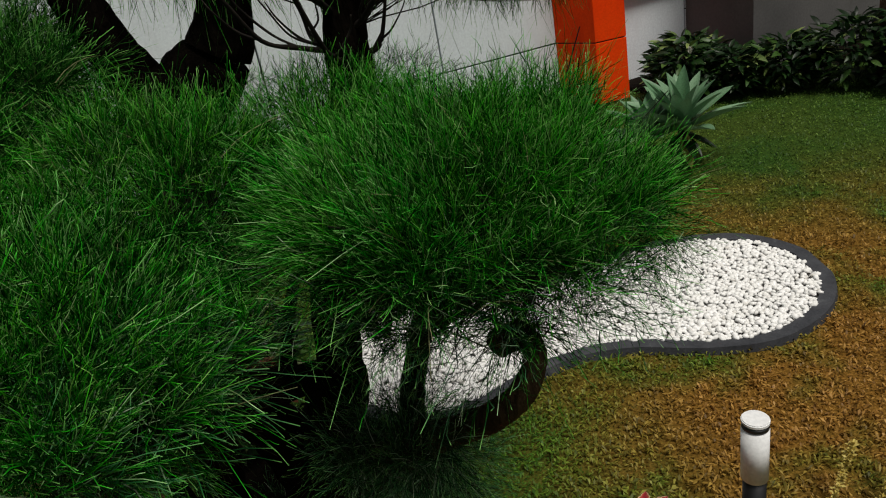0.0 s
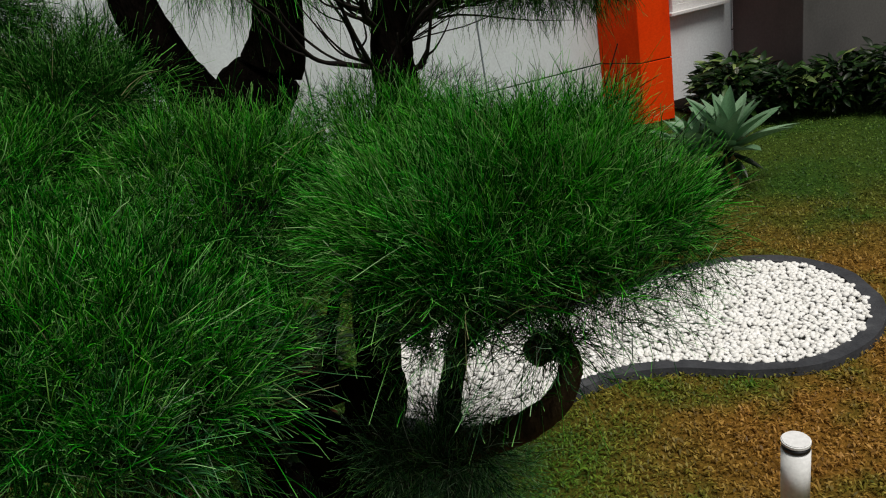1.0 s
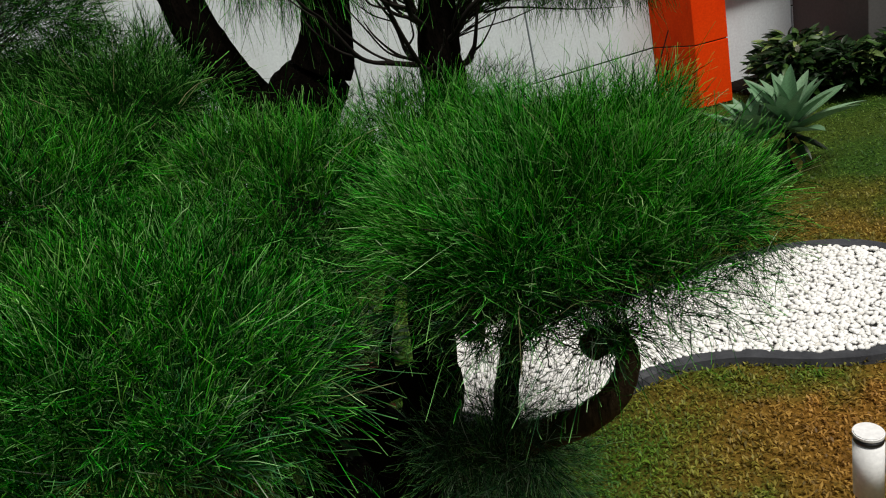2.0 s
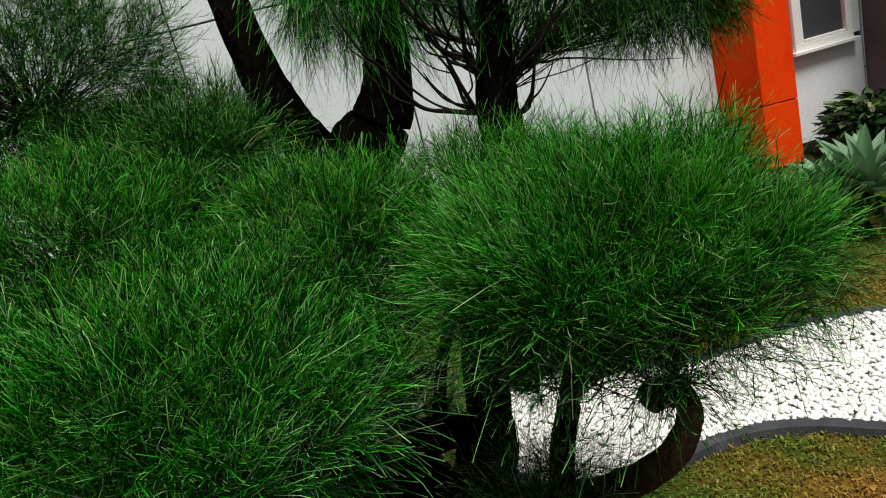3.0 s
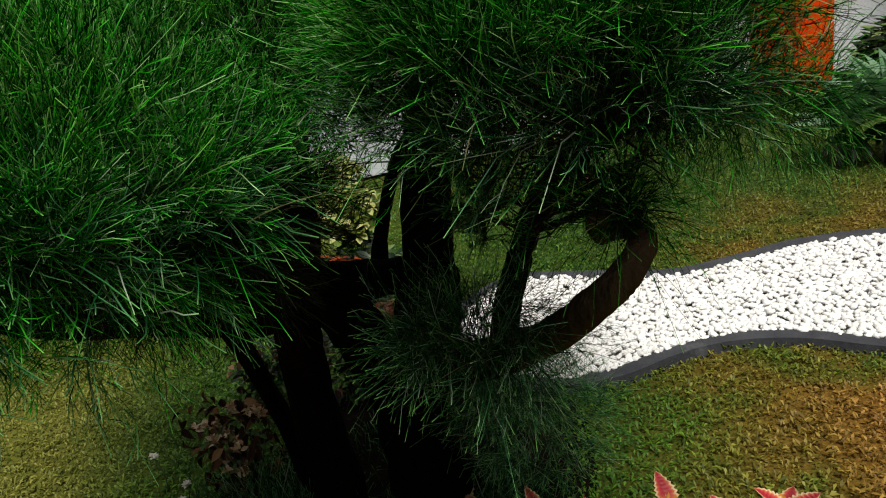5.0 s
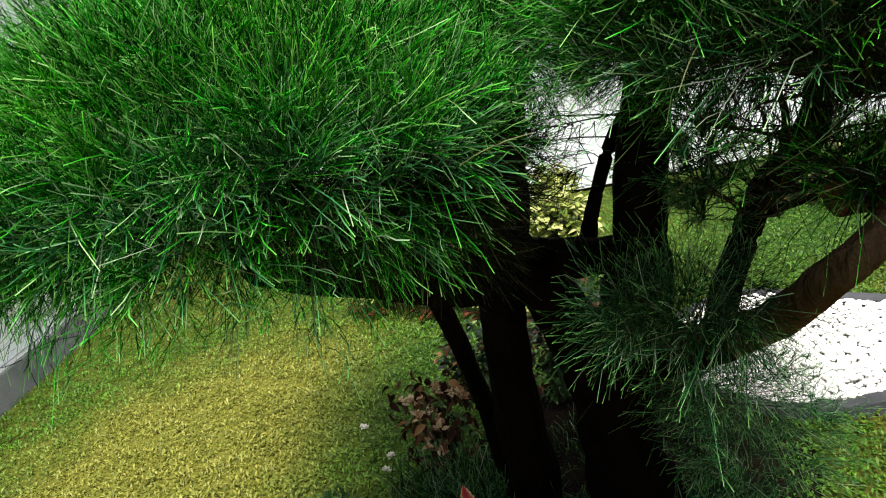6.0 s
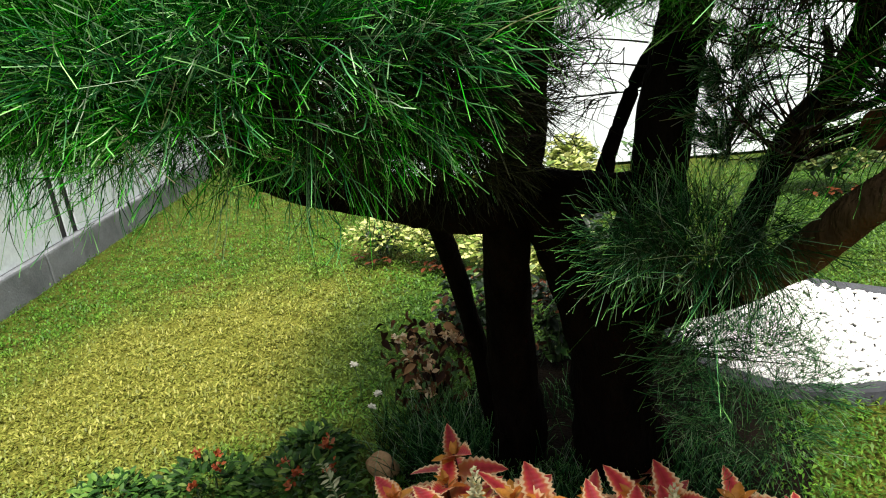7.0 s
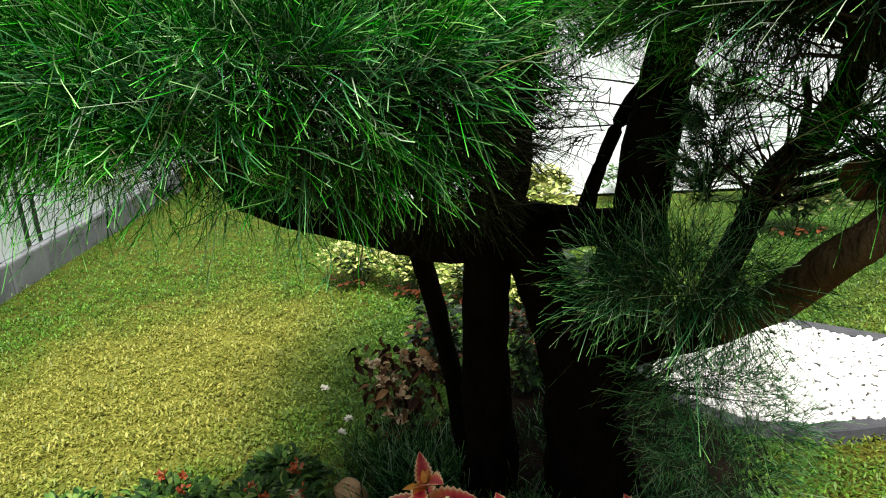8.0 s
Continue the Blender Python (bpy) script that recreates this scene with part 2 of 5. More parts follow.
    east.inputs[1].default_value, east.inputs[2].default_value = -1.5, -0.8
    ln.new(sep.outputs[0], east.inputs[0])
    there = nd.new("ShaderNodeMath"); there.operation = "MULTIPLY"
    ln.new(back_shade.outputs[0], there.inputs[0]); ln.new(east.outputs[0], there.inputs[1])
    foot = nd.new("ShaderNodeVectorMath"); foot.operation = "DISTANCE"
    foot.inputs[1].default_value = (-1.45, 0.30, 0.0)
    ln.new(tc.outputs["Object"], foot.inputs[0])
    foot_edge = nd.new("ShaderNodeMath"); foot_edge.operation = "MULTIPLY_ADD"; foot_edge.inputs[1].default_value = 0.7  # the same dark green round the tree's foot
    ln.new(n4.outputs[0], foot_edge.inputs[0]); ln.new(foot.outputs["Value"], foot_edge.inputs[2])
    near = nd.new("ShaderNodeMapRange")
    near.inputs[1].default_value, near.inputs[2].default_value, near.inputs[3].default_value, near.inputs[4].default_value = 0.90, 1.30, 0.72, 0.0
    ln.new(foot_edge.outputs[0], near.inputs[0])
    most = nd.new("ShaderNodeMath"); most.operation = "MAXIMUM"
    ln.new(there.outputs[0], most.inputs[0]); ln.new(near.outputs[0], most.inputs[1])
    deep = ramp(nd, LUSH_SHADE)
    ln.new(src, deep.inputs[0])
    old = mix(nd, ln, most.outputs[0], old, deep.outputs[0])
    r = ramp(nd, BROWNS)
    ln.new(src, r.inputs[0])
    brown = mul.outputs[0]
    for axis, lo, hi, a, b2 in ((0, 1.0, 2.4, 1.0, 0.12), (1, -2.2, -1.0, 0.12, 1.0)):  # only round the bed
        fade = nd.new("ShaderNodeMapRange")
        for k, val in enumerate((lo, hi, a, b2), 1):
            fade.inputs[k].default_value = val
        ln.new(sep.outputs[axis], fade.inputs[0])
        cut = nd.new("ShaderNodeMath"); cut.operation = "MULTIPLY"
        ln.new(brown, cut.inputs[0]); ln.new(fade.outputs[0], cut.inputs[1])
        brown = cut.outputs[0]
    col = mix(nd, ln, brown, old, r.outputs[0])
    if not blades:
        col = mix(nd, ln, 0.36, col, (0.012, 0.014, 0.004))  # turf mixed a third of the way to dark olive
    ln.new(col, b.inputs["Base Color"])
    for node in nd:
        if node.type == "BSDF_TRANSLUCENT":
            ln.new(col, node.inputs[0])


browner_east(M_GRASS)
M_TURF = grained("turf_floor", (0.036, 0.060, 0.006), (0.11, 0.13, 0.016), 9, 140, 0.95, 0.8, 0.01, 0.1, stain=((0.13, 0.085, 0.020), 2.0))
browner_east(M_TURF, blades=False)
M_AGAVE = leafy("agave_leaf", [(0.0, (0.11, 0.25, 0.12)), (1.0, (0.24, 0.40, 0.24))], 0.45, 0.35, 0.1, per="object")
M_AGAVE_OLD = leafy("yellowed_leaf", [(0.0, (0.30, 0.26, 0.05)), (1.0, (0.34, 0.30, 0.07))], 0.6, 0.3, 0.1, per="object")
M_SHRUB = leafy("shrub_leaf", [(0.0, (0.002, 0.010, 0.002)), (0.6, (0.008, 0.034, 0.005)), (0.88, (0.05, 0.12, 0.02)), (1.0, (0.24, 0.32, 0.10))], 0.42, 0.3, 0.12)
M_IXORA = leafy("small_glossy_leaf", [(0.0, (0.007, 0.032, 0.005)), (0.55, (0.026, 0.085, 0.010)), (0.85, (0.10, 0.21, 0.03)), (1.0, (0.20, 0.30, 0.07))], 0.55, 0.15, 0.2)
M_SHRUB_LIGHT = leafy("fresh_leaf", [(0.0, (0.03, 0.09, 0.015)), (0.7, (0.06, 0.15, 0.025)), (1.0, (0.12, 0.21, 0.05))], 0.42, 0.4, 0.2)
M_VARY = leafy("variegated_leaf", [(0.0, (0.10, 0.18, 0.02)), (0.4, (0.30, 0.37, 0.07)), (1.0, (0.68, 0.68, 0.28))], 0.5, 0.35, 0.2)
M_VARYDULL = leafy("olive_leaf", [(0.0, (0.02, 0.05, 0.008)), (0.6, (0.07, 0.11, 0.02)), (1.0, (0.28, 0.30, 0.10))], 0.5, 0.35, 0.2)
M_REDLEAF = leafy("rust_leaf", [(0.0, (0.07, 0.018, 0.006)), (1.0, (0.17, 0.045, 0.012))], 0.55, 0.3, 0.2)
M_RUST = leafy("rusty_leaf", [(0.0, (0.22, 0.035, 0.008)), (1.0, (0.46, 0.10, 0.02))], 0.55, 0.3, 0.2)
M_RED = leafy("red_petal", [(0.0, (0.26, 0.035, 0.010)), (0.7, (0.46, 0.11, 0.03)), (1.0, (0.66, 0.26, 0.14))], 0.55, 0.3, 0.2)
M_WHITEFL = leafy("white_petal", [(0.0, (0.66, 0.65, 0.55)), (1.0, (0.78, 0.77, 0.70))], 0.6, 0.3, 0.2)
M_DEAD = leafy("dry_leaf", [(0.0, (0.010, 0.004, 0.002)), (0.5, (0.040, 0.016, 0.008)), (0.8, (0.13, 0.055, 0.022)), (1.0, (0.42, 0.24, 0.11))], 0.8, 0.2, 0.1)
M_DRYHEAD = leafy("dry_petal", [(0.0, (0.36, 0.18, 0.08)), (0.5, (0.66, 0.46, 0.27)), (1.0, (0.84, 0.74, 0.54))], 0.8, 0.2, 0.15)
M_SILVER = leafy("silver_leaf", [(0.0, (0.24, 0.27, 0.15)), (1.0, (0.40, 0.42, 0.27))], 0.6, 0.3, 0.15)
M_STRAW = leafy("straw_spike", [(0.0, (0.46, 0.34, 0.06)), (1.0, (0.74, 0.62, 0.20))], 0.7, 0.2, 0.15)
M_STEM = grained("green_stem", (0.03, 0.06, 0.015), (0.06, 0.10, 0.03), 40, 200, 0.6, 0.1)


def coleus_material():
    """Crimson-pink leaf with darker veins and a pale scalloped margin, laid out on the leaf's own UV."""
    m, nd, ln, b = material("coleus_leaf", 0.5, 0.35)
    uv = nd.new("ShaderNodeUVMap")
    sep = nd.new("ShaderNodeSeparateXYZ")
    ln.new(uv.outputs[0], sep.inputs[0])
    ab = nd.new("ShaderNodeMath"); ab.operation = "ABSOLUTE"
    ln.new(sep.outputs[1], ab.inputs[0])
    n = noise_tex(nd, ln, 55, 3)
    add = nd.new("ShaderNodeMath"); add.operation = "MULTIPLY_ADD"
    ln.new(n.outputs[0], add.inputs[0]); add.inputs[1].default_value = 0.3
    ln.new(ab.outputs[0], add.inputs[2])
    r = ramp(nd, [(0.0, (0.46, 0.075, 0.030)), (0.22, (0.36, 0.018, 0.028)), (0.60, (0.54, 0.042, 0.060)), (0.84, (0.60, 0.15, 0.055)), (1.04, (0.80, 0.58, 0.34))])
    r.color_ramp.elements[4].position = 1.0
    ln.new(add.outputs[0], r.inputs[0])
    base = nd.new("ShaderNodeMapRange")
    base.inputs[1].default_value, base.inputs[2].default_value, base.inputs[3].default_value, base.inputs[4].default_value = 0.02, 0.42, 0.85, 0.0
    ln.new(sep.outputs[0], base.inputs[0])
    tint = mix(nd, ln, base.outputs[0], r.outputs[0], (0.72, 0.27, 0.05))
    oi = nd.new("ShaderNodeObjectInfo")
    hsv = nd.new("ShaderNodeHueSaturation")
    mr = nd.new("ShaderNodeMapRange"); mr.inputs[3].default_value, mr.inputs[4].default_value = 0.55, 1.3
    ln.new(oi.outputs["Random"], mr.inputs[0]); ln.new(mr.outputs[0], hsv.inputs["Value"])
    ln.new(tint, hsv.inputs["Color"])
    ln.new(hsv.outputs[0], b.inputs["Base Color"])
    w = nd.new("ShaderNodeTexWave"); w.inputs["Scale"].default_value = 3.2; w.inputs["Distortion"].default_value = 1.5
    ln.new(uv.outputs[0], w.inputs["Vector"])
    bump(nd, ln, b, w.outputs[1], 0.35, 0.002)
    t = nd.new("ShaderNodeBsdfTranslucent"); ln.new(hsv.outputs[0], t.inputs[0])
    ms = nd.new("ShaderNodeMixShader"); ms.inputs[0].default_value = 0.2
    ln.new(b.outputs[0], ms.inputs[1]); ln.new(t.outputs[0], ms.inputs[2]); ln.new(ms.outputs[0], nd["Material Output"].inputs[0])
    return m


M_COLEUS = coleus_material()
M_YOUNG = leafy("young_coleus_leaf", [(0.0, (0.58, 0.16, 0.02)), (1.0, (0.72, 0.36, 0.06))], 0.5, 0.35, 0.2, per="object")
M_CREAM = leafy("cream_flower", [(0.0, (0.46, 0.44, 0.20)), (1.0, (0.70, 0.68, 0.46))], 0.6, 0.3, 0.2)
rng = np.random.default_rng(7)


# ---- mesh helpers ----
def mesh_of(name, verts, faces, mat, smooth=True, uvs=None):
    """A mesh from arrays: faces are an (n, k) array or a list of rows."""
    me = bpy.data.meshes.new(name)
    me.from_pydata(np.asarray(verts).tolist(), [], faces.tolist() if isinstance(faces, np.ndarray) else faces)
    for mt in (mat if isinstance(mat, (list, tuple)) else [mat]):
        me.materials.append(mt)
    if smooth:
        me.polygons.foreach_set("use_smooth", [True] * len(me.polygons))
    if uvs is not None:
        lay = me.uv_layers.new(name="UVMap")
        idx = np.empty(len(me.loops), dtype=np.int32)
        me.loops.foreach_get("vertex_index", idx)
        lay.data.foreach_set("uv", np.asarray(uvs, dtype=np.float32)[idx].ravel())
    me.update()
    return me


def child(name, me, parent, label="", kind="", m=None):
    ob = new(name, me)
    ob.parent = parent
    if m is not None:
        ob.matrix_basis = m
    return tagged(ob, label, kind=kind)


def part(name, bm, mat, parent, label="", smooth=False):
    me = bpy.data.meshes.new(name)
    bm.to_mesh(me)
    bm.free()
    me.materials.append(mat)
    if smooth:
        me.polygons.foreach_set("use_smooth", [True] * len(me.polygons))
    return child(name, me, parent, label)


def thing(name, label, category, m=None, group="", kind=""):
    ob = new(name)
    ob.empty_display_size = 0.1
    if m is not None:
        ob.matrix_basis = m
    return tagged(ob, label, category, group, kind)


def box(sx, sy, sz, at=(0, 0, 0), bevel=0.0):
    bm = bmesh.new()
    bmesh.ops.create_cube(bm, size=1, matrix=Matrix.Translation(at) @ Matrix.Diagonal((sx, sy, sz, 1)))
    if bevel:
        bmesh.ops.bevel(bm, geom=bm.edges[:], offset=bevel, segments=2, affect="EDGES", profile=0.6)
    return bm


def spline(pts, per=6):
    """Smooth curve through the points, with extra columns carried along."""
    p = np.asarray(pts, float)
    q = np.vstack([2 * p[0] - p[1], p, 2 * p[-1] - p[-2]])
    out = []
    for i in range(1, len(q) - 2):
        for t in np.linspace(0, 1, per, endpoint=False):
            a, b, c, d = q[i - 1], q[i], q[i + 1], q[i + 2]
            out.append(0.5 * (2 * b + (c - a) * t + (2 * a - 5 * b + 4 * c - d) * t * t + (3 * b - a - 3 * c + d) * t ** 3))
    out.append(p[-1])
    return np.array(out)


def tube(pts, per=6, sides=14, rough=0.12, seed=0.0, knots=0.0):
    """A limb through rows of x, y, z, radius, with an uneven skin."""
    c = spline(pts, per)
    verts, faces = [], []
    up = Vector((0.31, 0.12, 0.94))
    for i, row in enumerate(c):
        o = Vector(row[:3])
        d = Vector(c[min(i + 1, len(c) - 1)][:3]) - Vector(c[max(i - 1, 0)][:3])
        d.normalize()
        a = d.cross(up if abs(d.dot(up)) < 0.95 else Vector((1, 0, 0))).normalized()
        b = d.cross(a)
        for k in range(sides):
            w = 2 * math.pi * k / sides
            n = a * math.cos(w) + b * math.sin(w)
            q = o + n * row[3]
            f = 1 + rough * noise.noise(Vector((q.x * 22, q.y * 22, q.z * 9 + seed))) + knots * max(0, noise.noise(q * 9 + Vector((seed, 0, 0)))) + rough * 0.6 * noise.noise(q * 70)
            verts.append(o + n * row[3] * f)
        if i:
            s = (i - 1) * sides
            for k in range(sides):
                faces.append((s + k, s + (k + 1) % sides, s + sides + (k + 1) % sides, s + sides + k))
    faces.append(tuple(range(sides - 1, -1, -1)))
    faces.append(tuple(range(len(verts) - sides, len(verts))))
    return [tuple(v) for v in verts], faces


def unit(v):
    return v / np.maximum(np.linalg.norm(v, axis=-1, keepdims=True), 1e-9)


def strands(p0, d, length, radius, droop, segs=2, taper=0.45, curl=None, wave=0.0, sides=3):
    """Many thin needles or twigs at once, three-sided or flat; returns vertices and quads."""
    n = len(p0)
    a = unit(np.cross(d, unit(rng.normal(size=(n, 3)))))
    b = np.cross(d, a)
    s = np.linspace(0, 1, segs + 1)
    g = np.array([0, 0, -1.0])
    side = curl if curl is not None else np.zeros((n, 3))
    ctr = p0[:, None, :] + d[:, None, :] * (length[:, None, None] * s[None, :, None]) + (g * droop[:, None, None] + side[:, None, :]) * (length[:, None, None] * (s ** 2)[None, :, None])
    if np.any(wave):
        ph = rng.uniform(0, 2 * np.pi, n)
        amp = (np.sin(ph[:, None] + rng.uniform(4.0, 8.0, n)[:, None] * s[None, :]) - np.sin(ph)[:, None]) * (wave * length)[:, None]
        ctr = ctr + a[:, None, :] * amp[:, :, None]
    w = 2 * np.pi * np.arange(sides) / sides
    ring = a[:, None, :] * np.cos(w)[None, :, None] + b[:, None, :] * np.sin(w)[None, :, None]
    rad = radius[:, None] * (1 - (1 - taper) * s)[None, :]
    v = ctr[:, :, None, :] + ring[:, None, :, :] * rad[:, :, None, None]
    verts = v.reshape(-1, 3)
    base = (np.arange(n) * (segs + 1) * sides)[:, None, None]
    j = (np.arange(segs) * sides)[None, :, None]
    k = np.arange(sides if sides > 2 else 1)[None, None, :]
    k2 = (k + 1) % sides
    f = np.stack([base + j + k, base + j + k2, base + j + sides + k2, base + j + sides + k], -1).reshape(-1, 4)
    return verts, f


def fast_mesh(name, verts, quads, mat, segs=0, sides=3):
    me = bpy.data.meshes.new(name)
    me.vertices.add(len(verts))
    me.vertices.foreach_set("co", np.ascontiguousarray(verts, dtype=np.float32).ravel())
    nf, k = quads.shape
    me.loops.add(nf * k)
    me.loops.foreach_set("vertex_index", np.ascontiguousarray(quads, dtype=np.int32).ravel())
    me.polygons.add(nf)
    me.polygons.foreach_set("loop_start", np.arange(0, nf * k, k, dtype=np.int32))
    me.polygons.foreach_set("use_smooth", np.ones(nf, dtype=bool))
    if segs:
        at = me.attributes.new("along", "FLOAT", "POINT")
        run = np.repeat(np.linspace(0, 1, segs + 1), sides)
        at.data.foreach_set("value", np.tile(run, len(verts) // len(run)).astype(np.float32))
    me.materials.append(mat)
    me.update(calc_edges=True)
    me.validate()
    return me


def leaf_shape(length, width, segs=8, fold=0.15, arch=0.25, serrate=0.0, belly=0.42, across=2):
    """A leaf along +x with a folded midrib and an arching back; verts, faces, uvs (v runs -1 to 1 across)."""
    verts, faces, uvs = [], [], []
    cols = 2 * across + 1
    for i in range(segs + 1):
        s = i / segs
        w = width * 0.5 * (math.sin(math.pi * s ** (math.log(0.5) / math.log(belly))) ** 0.8 if 0 < s < 1 else 0.02)
        if serrate and 0 < i < segs:
            w *= 1 + serrate * (1 if i % 2 else -1)
        for c in range(cols):
            v = (c - across) / across
            verts.append((length * s, w * v, abs(v) * w * fold * 2 - arch * length * s * s + 0.02 * length * s))
            uvs.append((s, v))
        if i:
            o = (i - 1) * cols
            for c in range(cols - 1):
                faces.append((o + c, o + c + 1, o + cols + c + 1, o + cols + c))
    return np.array(verts), np.array(faces), np.array(uvs)


def scatter(shape, mats):
    """Copies of a leaf shape under many 4x4 matrices, as one vertex and face array."""
    v, f, _ = shape
    hom = np.hstack([v, np.ones((len(v), 1))])
    mats = np.asarray([np.array(m) for m in mats])
    verts = np.einsum("nij,vj->nvi", mats, hom)[:, :, :3].reshape(-1, 3)
    faces = (f[None] + (np.arange(len(mats)) * len(v))[:, None, None]).reshape(-1, f.shape[1])
    return verts, faces


def aim(p, yaw, pitch, roll=0.0, scale=1.0):
    """A matrix that puts a leaf at p, pointing to yaw and lifted by pitch (degrees)."""
    return Matrix.Translation(p) @ Euler((0, 0, radians(yaw))).to_matrix().to_4x4() @ Euler((0, radians(-pitch), 0)).to_matrix().to_4x4() @ Euler((radians(roll), 0, 0)).to_matrix().to_4x4() @ Matrix.Diagonal((scale, scale, scale, 1))


# ---- ground, walls, kerb ----
WALL_O, WALL_U, WALL_N = Vector((-0.30, 3.30, 0)), Vector((0.9385, 0.3455, 0)), Vector((0.3455, -0.9385, 0))
WALL_M = Matrix(((WALL_U.x, -WALL_N.x, 0, WALL_O.x), (WALL_U.y, -WALL_N.y, 0, WALL_O.y), (0, 0, 1, 0), (0, 0, 0, 1)))  # x along, -y out of the wall


def bed_outline(n=120):
    """The pebble bed's rounded, waisted outline, closed."""
    ctrl = [(0.80, 0.42), (0.82, 0.62), (0.70, 0.82), (0.46, 0.90), (0.20, 0.87), (0.0, 0.79), (-0.25, 0.71), (-0.55, 0.75), (-0.80, 0.79),
            (-0.96, 0.68), (-1.01, 0.46), (-0.92, 0.22), (-0.72, 0.08), (-0.52, 0.10), (-0.34, 0.20), (-0.14, 0.27), (0.06, 0.25), (0.28, 0.17), (0.48, 0.15), (0.68, 0.25)]
    p = np.array(ctrl + ctrl[:3])
    c = spline(p, 8)[8:-15]
    return c


BED = bed_outline()


def inside(poly, pts):
    x, y = pts[:, 0], pts[:, 1]
    res = np.zeros(len(pts), bool)
    px, py = poly[:, 0], poly[:, 1]
    j = len(poly) - 1
    for i in range(len(poly)):
        cut = ((py[i] > y) != (py[j] > y)) & (x < (px[j] - px[i]) * (y - py[i]) / (py[j] - py[i] + 1e-12) + px[i])
        res ^= cut
        j = i
    return res


def offset_loop(poly, d):
    t = np.roll(poly, -1, 0) - np.roll(poly, 1, 0)
    t = t / np.linalg.norm(t, axis=1, keepdims=True)
    n = np.stack([t[:, 1], -t[:, 0]], 1)
    area = 0.5 * np.sum(poly[:, 0] * np.roll(poly[:, 1], -1) - np.roll(poly[:, 0], -1) * poly[:, 1])
    return poly + n * d * (1 if area > 0 else -1)


def build_ground():
    bm = bmesh.new()
    xs = [-300, -40, -12] + list(np.linspace(-7, 6, 53)) + [12, 40, 300]
    ys = [-300, -40, -12] + list(np.linspace(-4, 7, 45)) + [12, 40, 300]
    grid = [[bm.verts.new((x, y, -0.012 + (0.010 * noise.noise(Vector((x * 1.3, y * 1.3, 0))) if abs(x) < 6.5 and -4.5 < y < 6.5 else 0))) for y in ys] for x in xs]
    for i in range(len(xs) - 1):
        for j in range(len(ys) - 1):
            bm.faces.new((grid[i][j], grid[i + 1][j], grid[i + 1][j + 1], grid[i][j + 1]))
    me = bpy.data.meshes.new("ground")
    bm.to_mesh(me)
    bm.free()
    me.materials.append(M_TURF)
    tagged(new("ground", me), "turf ground of the garden under short yellow-green lawn grass", "ground", kind="structure")


def build_wall():
    """White panelled wall with dark recessed joints: a dark core and single panels before it."""
    me = bpy.data.meshes.new("wall_north")
    bm = box(7.1, 0.16, 4.4, (0.25, 0.11, 2.2))
    bm.to_mesh(me); bm.free()
    me.materials.append(M_JOINT)
    wall = tagged(new("wall_north", me), "white painted panel wall with thin dark joints", "wall", kind="structure")
    wall.matrix_basis = WALL_M
    seams_x = [-3.30, -2.58, -1.24, 0.0, 1.20, 2.18, 3.8]
    seams_z = [0.0, 0.45, 1.87, 3.30, 4.40]
    gap = 0.012
    for a, b in zip(seams_x, seams_x[1:]):
        for c, d in zip(seams_z, seams_z[1:]):
            if 1.19 <= a < 2.1 and c == 0.0:
                continue
            if 1.19 <= a < 2.1 and c == 0.45:
                # one panel below the window, a strip on either side of it
                part("panel", box(b - a - gap, 0.03, 0.69, ((a + b) / 2, 0.015, 0.345), 0.003), M_WALL, wall)
                part("panel", box(1.592 - a - gap, 0.03, d - 0.698 - gap, ((a + 1.592) / 2, 0.015, (d + 0.698) / 2), 0.003), M_WALL, wall)
                part("panel", box(0.08, 0.03, d - 0.72 - gap, (b - 0.05, 0.015, (d + 0.72) / 2), 0.003), M_WALL, wall)
                continue
            part("panel", box(b - a - gap, 0.03, d - c - gap, ((a + b) / 2, 0.015, (c + d) / 2), 0.003), M_WALL, wall)
    win = thing("window_1", "white framed window with dark glass in the panel wall", "window", WALL_M.copy(), kind="structure")
    x0, x1, z0, z1 = 1.595, 2.08, 0.70, 1.86
    f = 0.052
    part("window_frame", box(x1 - x0, 0.07, f, ((x0 + x1) / 2, 0.0, z0 + f / 2), 0.004), M_FRAME, win)
    part("window_frame", box(x1 - x0, 0.07, f, ((x0 + x1) / 2, 0.0, z1 - f / 2), 0.004), M_FRAME, win)
    part("window_frame", box(f, 0.066, z1 - z0 - 2 * f, (x0 + f / 2, 0.0, (z0 + z1) / 2), 0.004), M_FRAME, win)
    part("window_frame", box(f, 0.066, z1 - z0 - 2 * f, (x1 - f / 2, 0.0, (z0 + z1) / 2), 0.004), M_FRAME, win)
    part("sash", box(0.02, 0.03, z1 - z0 - 2 * f, (x0 + f + 0.014, -0.012, (z0 + z1) / 2), 0.003), M_FRAME, win)
    part("sash", box(x1 - x0 - 2 * f - 0.03, 0.03, 0.02, ((x0 + x1) / 2 + 0.012, -0.012, z0 + f + 0.012), 0.003), M_FRAME, win)
    part("glazing_bar", box(x1 - x0 - 2 * f, 0.012, 0.016, ((x0 + x1) / 2, 0.004, 1.315), 0.002), M_METAL, win, "thin dark bar across the glass")
    part("pane", box(x1 - x0 - 2 * f, 0.008, z1 - z0 - 2 * f, ((x0 + x1) / 2, 0.012, (z0 + z1) / 2)), M_GLASS, win, "dark reflecting glass")
    part("window_sill", box(x1 - x0 + 0.06, 0.09, 0.025, ((x0 + x1) / 2, -0.02, z0 - 0.0125), 0.004), M_FRAME, win)


